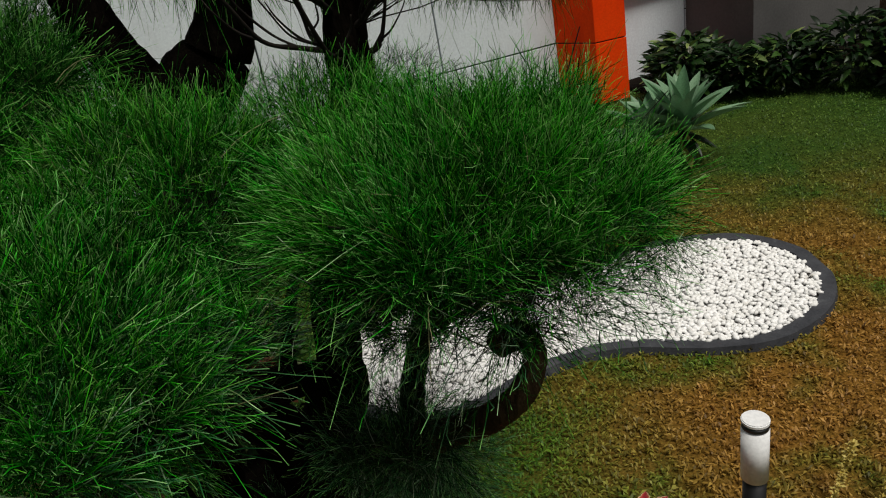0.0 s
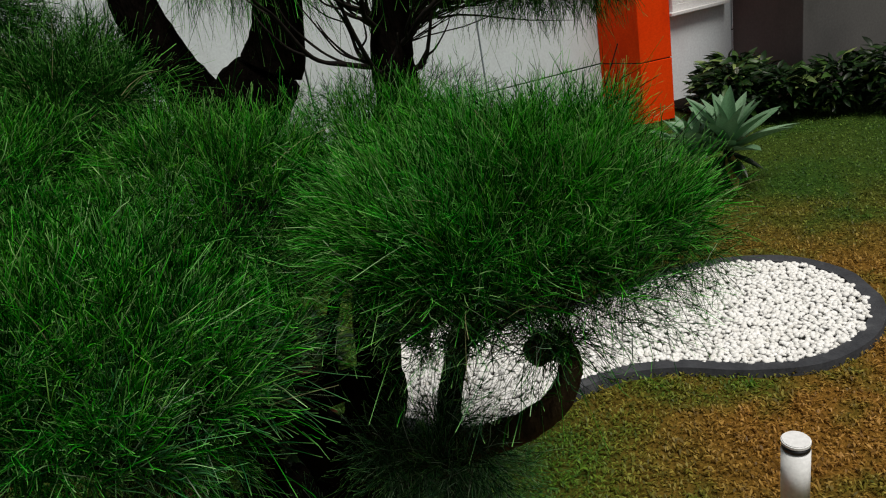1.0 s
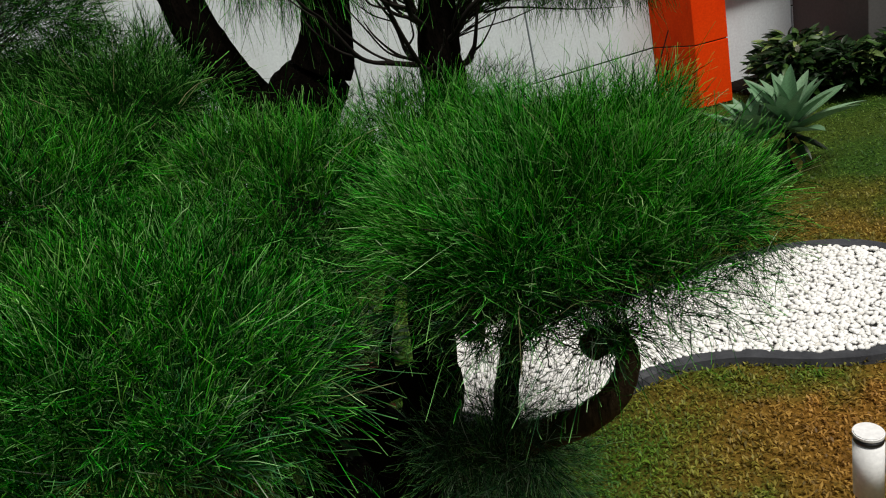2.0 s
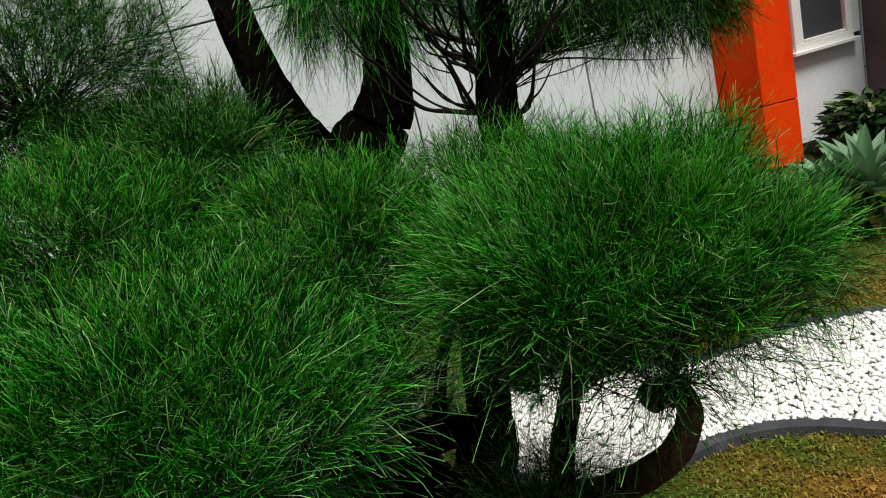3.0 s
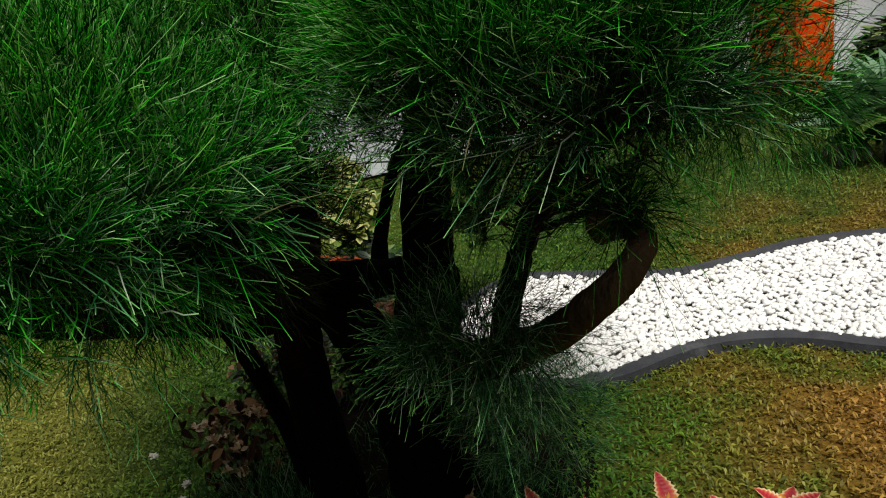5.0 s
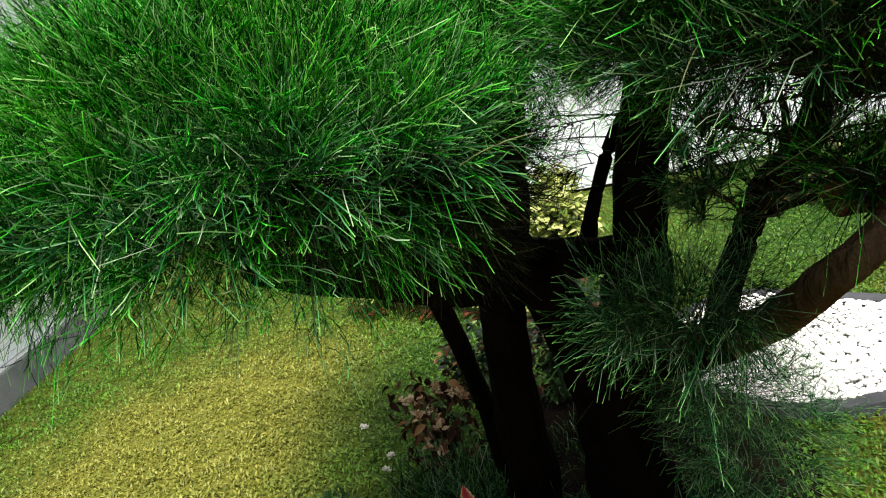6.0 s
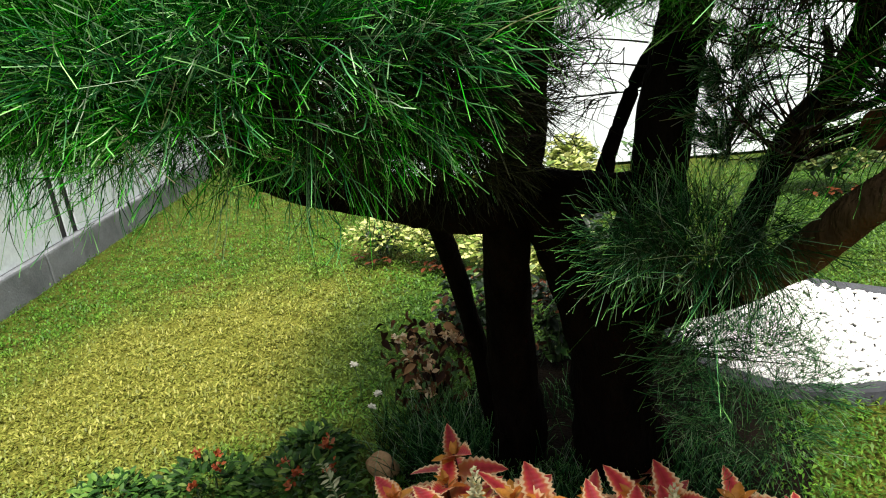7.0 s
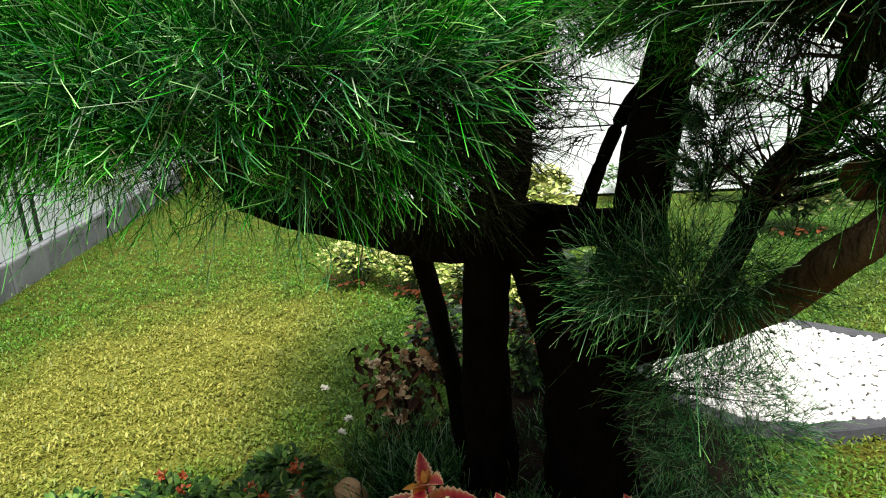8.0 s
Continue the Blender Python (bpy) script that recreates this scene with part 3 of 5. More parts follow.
def build_pillar():
    """Orange pier that stands out from the wall on a skewed plan, with one dark joint round it."""
    p = thing("orange_pillar", "bright orange painted pillar against the white wall", "pillar", WALL_M.copy(), kind="structure")
    plan = [(0.947, 0.0), (1.060, -0.345), (1.300, -0.387), (1.40, 0.0)]

    def prism(z0, z1, inset=0.0):
        cx, cy = sum(q[0] for q in plan) / 4, sum(q[1] for q in plan) / 4
        k = 1 - inset / 0.2
        bm = bmesh.new()
        lo = [bm.verts.new((cx + (x - cx) * k, min(-0.002, cy + (y - cy) * k), z0)) for x, y in plan]
        hi = [bm.verts.new((v.co.x, v.co.y, z1)) for v in lo]
        bm.faces.new(lo)
        bm.faces.new(hi[::-1])
        for a in range(4):
            b = (a + 1) % 4
            bm.faces.new((lo[b], lo[a], hi[a], hi[b]))
        bmesh.ops.bevel(bm, geom=bm.edges[:], offset=0.004, segments=2, affect="EDGES", profile=0.6)
        bmesh.ops.recalc_face_normals(bm, faces=bm.faces[:])
        return bm
    part("lower_block", prism(0.0, 0.446), M_ORANGE, p)
    part("joint", prism(0.4445, 0.4555, 0.010), M_JOINT, p, "dark joint")
    part("upper_block", prism(0.454, 4.40), M_ORANGE, p)


def build_block():
    b = thing("grey_block", "grey rendered projecting wall block with rain stains", "wall", WALL_M.copy(), kind="structure")
    part("wall_body", box(3.4, 0.70, 4.2, (2.19 + 1.7, -0.35, 2.1), 0.006), M_GREY, b)


KERB_A, KERB_B = np.array([-3.03, -1.54]), np.array([-5.39, 2.38])


def build_left_side():
    """Low concrete kerb, and the white wall that stands behind it, along the lawn's far side; a back wall closes the corner."""
    a, b = Vector((*KERB_A, 0)), Vector((*KERB_B, 0))
    u = (b - a).normalized()
    n = Vector((-u.y, u.x, 0))
    if n.x > 0:
        n = -n
    L = (b - a).length
    m = Matrix(((u.x, n.x, 0, a.x), (u.y, n.y, 0, a.y), (0, 0, 1, 0), (0, 0, 0, 1)))
    k = tagged(new("kerb", None), "grey concrete kerb along the lawn, stained near the grass", "kerb", kind="structure")
    k.matrix_basis = m
    at = 0.0
    while at < L - 0.05:
        ln = min(0.95, L - at)
        part("kerb_stone", box(ln - 0.004, 0.16, 0.20, (at + ln / 2, 0.08, 0.055), 0.012), M_KERB, k)
        at += ln
    w = tagged(new("wall_west", None), "white painted garden wall with narrow dark slots above a kerb", "wall", kind="structure")
    w.matrix_basis = m
    edges = [0.0, 2.15, 2.21, 2.27, 2.33, L + 0.8]
    for i in range(0, len(edges), 2):
        part("wall_panel", box(edges[i + 1] - edges[i], 0.010, 1.05, ((edges[i] + edges[i + 1]) / 2, 0.043, 0.157 + 0.525), 0.003), M_WALL, w)
    # near-black slab just behind the slots gives the shade inside them as colour
    part("slot_backing", box(0.36, 0.10, 1.04, (2.24, 0.102, 0.157 + 0.522)), M_JOINT, w, "dark slab close behind the slots for the shade inside them")
    part("wall_core", box(2.05, 0.12, 1.045, (1.028, 0.111, 0.157 + 0.5225)), M_WALL, w)
    part("wall_core", box(L + 0.8 - 2.43, 0.12, 1.045, ((L + 0.8 + 2.43) / 2, 0.111, 0.157 + 0.5225)), M_WALL, w)
    part("wall_top", box(L + 0.8, 0.16, 1.4, ((L + 0.8) / 2, 0.093, 1.208 + 0.7), 0.004), M_WALL, w)
    bk = tagged(new("wall_back", None), "white painted wall closing the far corner of the lawn", "wall", kind="structure")
    part("wall_panel", box(4.4, 0.16, 2.6, (-4.9, 3.6, 1.3), 0.004), M_WALL, bk)


build_ground()
build_wall()
build_pillar()
build_block()
build_left_side()


# ---- pebble bed ----
def pebble_shape(seed):
    bm = bmesh.new()
    bmesh.ops.create_icosphere(bm, subdivisions=1, radius=1.08)
    sx, sy, sz = 1.0, random.uniform(0.62, 0.85), random.uniform(0.42, 0.6)
    for v in bm.verts:
        f = 1 + 0.22 * noise.noise(v.co * 1.1 + Vector((seed * 3.7, seed, 0)))
        v.co = Vector((v.co.x * sx, v.co.y * sy, v.co.z * sz)) * f
    return bm


def build_bed():
    bed = thing("pebble_bed", "bed of white pebbles with dark grey edging in the lawn", "gravel bed", kind="structure")
    inner, outer = offset_loop(BED, -0.0), offset_loop(BED, 0.052)
    n = len(inner)
    verts = [(*p, 0.016 + 0.004 * noise.noise(Vector((p[0] * 4, p[1] * 4, 0)))) for p in inner] + [(*p, 0.020 + 0.004 * noise.noise(Vector((p[0] * 5, p[1] * 5, 3)))) for p in outer]
    verts += [(*p, -0.03) for p in inner] + [(*p, -0.03) for p in offset_loop(BED, 0.06)]
    faces = []
    for i in range(n):
        j = (i + 1) % n
        faces += [(i, j, n + j, n + i), (2 * n + i, 2 * n + j, j, i), (n + i, n + j, 3 * n + j, 3 * n + i)]
    child("edging", mesh_of("edging", verts, faces, M_EDGE, smooth=False), bed, "flat dark grey edging strip")
    cap = [(*p, -0.004) for p in inner]
    child("bed_floor", mesh_of("bed_floor", cap, [tuple(range(n))], M_GRIT, smooth=False), bed)
    shapes = []
    for i in range(8):
        bm = pebble_shape(i)
        me = bpy.data.meshes.new("pebble")
        bm.to_mesh(me); bm.free()
        me.materials.append(M_PEBBLE)
        shapes.append(me)
    lo, hi = BED.min(0), BED.max(0)
    pts = []
    step = 0.0172
    k = 0
    y = lo[1]
    while y < hi[1]:
        x = lo[0] + (step / 2 if k % 2 else 0)
        while x < hi[0]:
            pts.append((x + random.uniform(-0.006, 0.006), y + random.uniform(-0.006, 0.006)))
            x += step
        y += step * 0.87
        k += 1
    pts = np.array(pts)
    pts = pts[inside(offset_loop(BED, 0.004), pts)]
    allv, allf, cnt, off = [], [], 0, 0
    for x, y in pts:
        r = random.uniform(0.0100, 0.0156)
        m = Matrix.LocRotScale((x, y, random.uniform(0.006, 0.020)), Euler((random.uniform(-0.5, 0.5), random.uniform(-0.5, 0.5), random.uniform(0, 6.3))), (r, r, r))
        me = random.choice(shapes)
        if cnt < 300 and -0.72 < x < 0.0 and y < 0.46:
            child("pebble", me, bed, m=m)
            cnt += 1
        else:
            co = np.empty(len(me.vertices) * 3); me.vertices.foreach_get("co", co)
            co = co.reshape(-1, 3)
            mm = np.array(m)
            allv.append(co @ mm[:3, :3].T + mm[:3, 3])
            allf.append(np.array([p.vertices[:] for p in me.polygons]) + off)
            off += len(co)
    child("pebbles", fast_mesh("pebbles", np.vstack(allv), np.vstack(allf), M_PEBBLES), bed, kind="stuff")


# ---- lawn ----
SOIL_C, SOIL_R = np.array([-1.02, -0.30]), np.array([0.40, 0.56])


# soil sheet at the trunks, with the tree's shade in its colour
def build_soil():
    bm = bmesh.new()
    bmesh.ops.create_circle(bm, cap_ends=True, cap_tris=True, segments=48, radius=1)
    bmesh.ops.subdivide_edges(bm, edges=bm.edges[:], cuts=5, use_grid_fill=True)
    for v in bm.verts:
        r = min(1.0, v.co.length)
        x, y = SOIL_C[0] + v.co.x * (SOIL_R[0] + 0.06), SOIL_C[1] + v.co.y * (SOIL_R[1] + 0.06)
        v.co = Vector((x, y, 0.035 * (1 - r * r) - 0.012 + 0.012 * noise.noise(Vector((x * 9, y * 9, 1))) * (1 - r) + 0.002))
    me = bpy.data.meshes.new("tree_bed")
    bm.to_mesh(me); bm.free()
    me.materials.append(M_SOIL_SHADE)
    tagged(new("tree_bed", me), "bare soil under the pruned tree, coloured near black for shade", "soil", kind="structure")


def build_shrub_shade():
    """Near-black strip at the wall's foot that stands for the shade under the shrubs."""
    n = 40
    row = []
    for k in range(n + 1):
        q = 1.45 + 2.2 * k / n
        row.append((q, -0.02, 0.022))
        row.append((q, -(0.62 + 0.05 * noise.noise(Vector((q * 3, 0, 0))) + (0.5 if q > 2.1 else 0.0) * min(1, (q - 2.1) * 4)), -0.004))
    faces = [(2 * k, 2 * k + 2, 2 * k + 3, 2 * k + 1) for k in range(n)]
    ob = tagged(new("shrub_shade_strip", mesh_of("shrub_shade_strip", row, faces, M_SOIL_SHADE)), "near-black strip along the wall for the shade under the shrubs", "soil", kind="structure")
    ob.matrix_basis = WALL_M


def build_lawn(count=240000):
    lo, hi = np.array([-5.9, -1.6]), np.array([3.1, 3.6])
    p = rng.uniform(size=(count * 3, 2)) * (hi - lo) + lo
    keep = ~inside(offset_loop(BED, 0.048), p)
    keep &= (((p - SOIL_C) / SOIL_R) ** 2).sum(1) > 1 - 0.25 * rng.random(len(p))
    w = (p - np.array([WALL_O.x, WALL_O.y])) @ np.array([WALL_N.x, WALL_N.y])
    keep &= (w > 0.12) | (p[:, 0] < -4.3)
    s = (p - np.array([WALL_O.x, WALL_O.y])) @ np.array([WALL_U.x, WALL_U.y])
    keep &= ~((s > 1.45) & (w < 0.60 + 0.05 * rng.random(len(p))))
    keep &= ~((s > 2.1) & (w < 0.60 + np.clip((s - 2.1) * 2, 0, 0.5)))
    ka, kb = KERB_A, KERB_B
    ku = (kb - ka) / np.linalg.norm(kb - ka)
    keep &= ((p - ka) @ np.array([ku[1], -ku[0]])) > 0.005
    far = rng.random(len(p)) < np.clip(1.5 - 0.32 * np.linalg.norm(p - np.array([-0.8, -0.9]), axis=1), 0.30, 1) * np.clip(3 * (np.minimum(p - lo, hi - p).min(1)), 0.0, 1.0)
    p = p[keep & far][:count]
    n = len(p)
    yaw = rng.uniform(0, 2 * np.pi, n)
    tilt = np.radians(rng.uniform(8, 68, n))
    clump = np.array([noise.noise(Vector((a * 11, b * 11, 0))) + 0.6 * noise.noise(Vector((a * 27, b * 27, 4))) for a, b in p])
    ln = rng.uniform(0.012, 0.026, n) * (1.0 + 0.45 * clump)
    wd = rng.uniform(0.0042, 0.0078, n) * (1.0 + 0.2 * clump)
    d = np.stack([np.cos(yaw) * np.cos(tilt), np.sin(yaw) * np.cos(tilt), np.sin(tilt)], 1)
    side = np.stack([-np.sin(yaw), np.cos(yaw), rng.uniform(-0.35, 0.35, n)], 1)
    p3 = np.hstack([p, rng.uniform(-0.012, 0.002, (n, 1)) + 0.008 * clump[:, None]])
    mid = p3 + d * (ln * 0.5)[:, None]
    tip = p3 + d * ln[:, None] + np.array([0, 0, -1.0]) * (ln * rng.uniform(0.05, 0.45, n))[:, None]
    v = np.stack([p3, mid + side * (wd * 0.5)[:, None], tip, mid - side * (wd * 0.5)[:, None]], 1).reshape(-1, 3)
    f = (np.arange(n) * 4)[:, None] + np.arange(4)
    me = fast_mesh("lawn_grass", v, f, M_GRASS)
    tagged(new("lawn_grass", me), "short coarse lawn grass, green with dry straw-coloured patches", "grass", kind="stuff")


build_bed()
build_soil()
build_shrub_shade()
build_lawn()


# ---- the pruned casuarina tree ----
TREE = thing("casuarina_tree", "cloud-pruned casuarina with black trunks and needle pads", "tree", Matrix.Translation((-1.05, -0.45, 0)))


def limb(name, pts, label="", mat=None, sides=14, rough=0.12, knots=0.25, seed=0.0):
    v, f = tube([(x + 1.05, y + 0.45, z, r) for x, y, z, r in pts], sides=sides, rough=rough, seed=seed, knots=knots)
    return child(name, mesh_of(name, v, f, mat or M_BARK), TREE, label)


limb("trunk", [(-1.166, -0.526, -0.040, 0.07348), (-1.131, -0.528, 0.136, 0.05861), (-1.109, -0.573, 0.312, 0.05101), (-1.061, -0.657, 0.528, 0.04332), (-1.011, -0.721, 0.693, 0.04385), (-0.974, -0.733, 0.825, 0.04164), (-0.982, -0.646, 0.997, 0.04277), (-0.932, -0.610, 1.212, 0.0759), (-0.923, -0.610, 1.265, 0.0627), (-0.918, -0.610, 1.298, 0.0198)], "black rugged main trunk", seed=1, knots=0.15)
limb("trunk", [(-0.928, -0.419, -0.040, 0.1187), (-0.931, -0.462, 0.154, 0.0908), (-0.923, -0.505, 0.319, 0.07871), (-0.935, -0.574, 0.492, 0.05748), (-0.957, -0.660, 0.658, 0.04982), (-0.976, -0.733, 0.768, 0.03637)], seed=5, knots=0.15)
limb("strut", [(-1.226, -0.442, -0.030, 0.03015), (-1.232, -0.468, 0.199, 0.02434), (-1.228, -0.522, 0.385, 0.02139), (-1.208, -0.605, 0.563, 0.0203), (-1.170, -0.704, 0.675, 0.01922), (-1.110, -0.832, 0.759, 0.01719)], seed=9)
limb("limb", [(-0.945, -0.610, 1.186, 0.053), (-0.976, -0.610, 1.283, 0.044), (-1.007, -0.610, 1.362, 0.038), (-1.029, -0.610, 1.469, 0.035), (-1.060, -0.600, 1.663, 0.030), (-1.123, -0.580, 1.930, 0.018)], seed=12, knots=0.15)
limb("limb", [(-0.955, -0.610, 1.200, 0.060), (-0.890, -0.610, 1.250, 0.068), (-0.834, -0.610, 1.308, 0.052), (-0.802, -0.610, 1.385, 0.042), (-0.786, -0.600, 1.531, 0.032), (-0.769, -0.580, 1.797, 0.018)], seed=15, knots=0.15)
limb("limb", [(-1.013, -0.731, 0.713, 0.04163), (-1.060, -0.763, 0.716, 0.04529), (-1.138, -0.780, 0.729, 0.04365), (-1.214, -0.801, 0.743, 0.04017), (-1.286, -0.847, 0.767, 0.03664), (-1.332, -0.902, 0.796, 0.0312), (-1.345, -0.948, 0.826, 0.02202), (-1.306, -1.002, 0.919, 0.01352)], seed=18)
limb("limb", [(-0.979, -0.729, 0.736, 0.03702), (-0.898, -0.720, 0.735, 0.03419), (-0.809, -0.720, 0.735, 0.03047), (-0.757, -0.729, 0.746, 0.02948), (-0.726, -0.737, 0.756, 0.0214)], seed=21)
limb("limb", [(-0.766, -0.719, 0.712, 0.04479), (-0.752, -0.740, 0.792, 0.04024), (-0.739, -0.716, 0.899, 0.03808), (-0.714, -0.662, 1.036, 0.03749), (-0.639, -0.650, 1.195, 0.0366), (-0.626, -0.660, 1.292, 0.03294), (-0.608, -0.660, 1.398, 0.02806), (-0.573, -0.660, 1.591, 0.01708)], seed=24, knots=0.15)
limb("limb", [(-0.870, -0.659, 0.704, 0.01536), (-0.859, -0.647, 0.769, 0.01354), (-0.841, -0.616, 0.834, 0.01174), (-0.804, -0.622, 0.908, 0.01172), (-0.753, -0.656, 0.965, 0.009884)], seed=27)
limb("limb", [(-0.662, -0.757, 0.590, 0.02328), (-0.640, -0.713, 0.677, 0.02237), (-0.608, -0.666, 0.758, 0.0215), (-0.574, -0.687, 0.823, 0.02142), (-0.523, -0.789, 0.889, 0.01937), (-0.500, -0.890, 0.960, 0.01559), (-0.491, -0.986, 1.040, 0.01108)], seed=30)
# the limb's root takes the dark bark, its outer half the lit copy
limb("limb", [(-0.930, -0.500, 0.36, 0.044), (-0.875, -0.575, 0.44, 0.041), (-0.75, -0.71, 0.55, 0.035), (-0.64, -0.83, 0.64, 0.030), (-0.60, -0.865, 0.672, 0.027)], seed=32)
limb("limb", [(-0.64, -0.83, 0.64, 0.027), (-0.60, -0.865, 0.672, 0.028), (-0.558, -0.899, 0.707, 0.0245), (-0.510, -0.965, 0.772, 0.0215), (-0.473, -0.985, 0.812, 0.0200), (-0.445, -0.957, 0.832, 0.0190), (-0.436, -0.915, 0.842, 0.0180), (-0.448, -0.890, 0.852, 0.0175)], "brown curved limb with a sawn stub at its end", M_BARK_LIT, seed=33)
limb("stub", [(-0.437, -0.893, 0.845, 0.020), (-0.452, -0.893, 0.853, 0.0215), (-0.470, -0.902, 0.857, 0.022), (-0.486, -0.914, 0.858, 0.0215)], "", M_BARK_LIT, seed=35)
limb("sawn_end", [(-0.485, -0.913, 0.858, 0.020), (-0.4875, -0.9155, 0.858, 0.0205), (-0.4885, -0.9165, 0.858, 0.018)], "rusty brown sawn wood", M_CUTWOOD, seed=36)

limb("limb", [(-0.913, -0.497, 0.297, 0.07219), (-0.854, -0.581, 0.488, 0.06802), (-0.802, -0.654, 0.622, 0.06074), (-0.758, -0.717, 0.729, 0.04618)], "short thick limb rising from the trunk", seed=38, knots=0.15)
limb("branch", [(-0.604, -0.668, 0.766, 0.006717), (-0.514, -0.705, 0.802, 0.005521), (-0.479, -0.735, 0.835, 0.004522), (-0.441, -0.765, 0.857, 0.003532), (-0.407, -0.785, 0.866, 0.00255)], mat=M_BARK, sides=6, rough=0.2, knots=0.3, seed=60)
limb("branch", [(-0.571, -0.693, 0.826, 0.006688), (-0.497, -0.727, 0.853, 0.005501), (-0.466, -0.746, 0.878, 0.004512), (-0.420, -0.766, 0.896, 0.003523)], mat=M_BARK, sides=6, rough=0.2, knots=0.3, seed=61)
limb("branch", [(-0.587, -0.679, 0.800, 0.006702), (-0.501, -0.706, 0.823, 0.005518), (-0.464, -0.705, 0.846, 0.004537), (-0.421, -0.703, 0.867, 0.003558)], mat=M_BARK, sides=6, rough=0.2, knots=0.3, seed=62)
limb("branch", [(-0.551, -0.738, 0.856, 0.006648), (-0.543, -0.729, 0.917, 0.005499), (-0.549, -0.719, 0.952, 0.004528)], mat=M_BARK, sides=6, rough=0.2, knots=0.3, seed=63)
# candelabra of thin branches under the overhanging crown
twist = random.Random(5)
for i in range(13):
    w = i * 2.4 + twist.uniform(-0.4, 0.4)
    z0 = 1.235 + 0.013 * i + twist.uniform(-0.01, 0.01)
    reach = 0.12 + 0.13 * ((i * 37) % 10) / 10
    x0, y0 = -0.635, -0.658
    pts, wob = [], w
    for q, up, rr in ((0.06, 0.0, 0.0058), (0.30, 0.020, 0.0046), (0.55, 0.050, 0.0036), (0.78, 0.105, 0.0027), (0.98, 0.17, 0.0019), (1.15, 0.24, 0.0011)):
        pts.append((x0 + q * reach * math.cos(wob), y0 + q * reach * math.sin(wob), z0 + up * twist.uniform(0.75, 1.2), rr))
        wob += twist.uniform(-0.16, 0.16)
    limb("branch", pts, mat=M_TWIG, sides=6, rough=0.2, knots=0.3, seed=40 + i)
    for k in (1, 2, 3, 4):
        px_, py_, pz_, pr_ = pts[k]
        w2, ln2 = w + twist.choice((-1, 1)) * twist.uniform(0.6, 1.2), twist.uniform(0.05, 0.11)
        limb("branch", [(px_, py_, pz_, pr_ * 0.6), (px_ + 0.45 * ln2 * math.cos(w2), py_ + 0.45 * ln2 * math.sin(w2), pz_ + 0.25 * ln2, pr_ * 0.48), (px_ + 0.8 * ln2 * math.cos(w2 + 0.3), py_ + 0.8 * ln2 * math.sin(w2 + 0.3), pz_ + 0.75 * ln2, pr_ * 0.35), (px_ + ln2 * math.cos(w2 + 0.2), py_ + ln2 * math.sin(w2 + 0.2), pz_ + 1.15 * ln2, pr_ * 0.2)], mat=M_TWIG, sides=5, rough=0.2, knots=0.3, seed=80 + i)


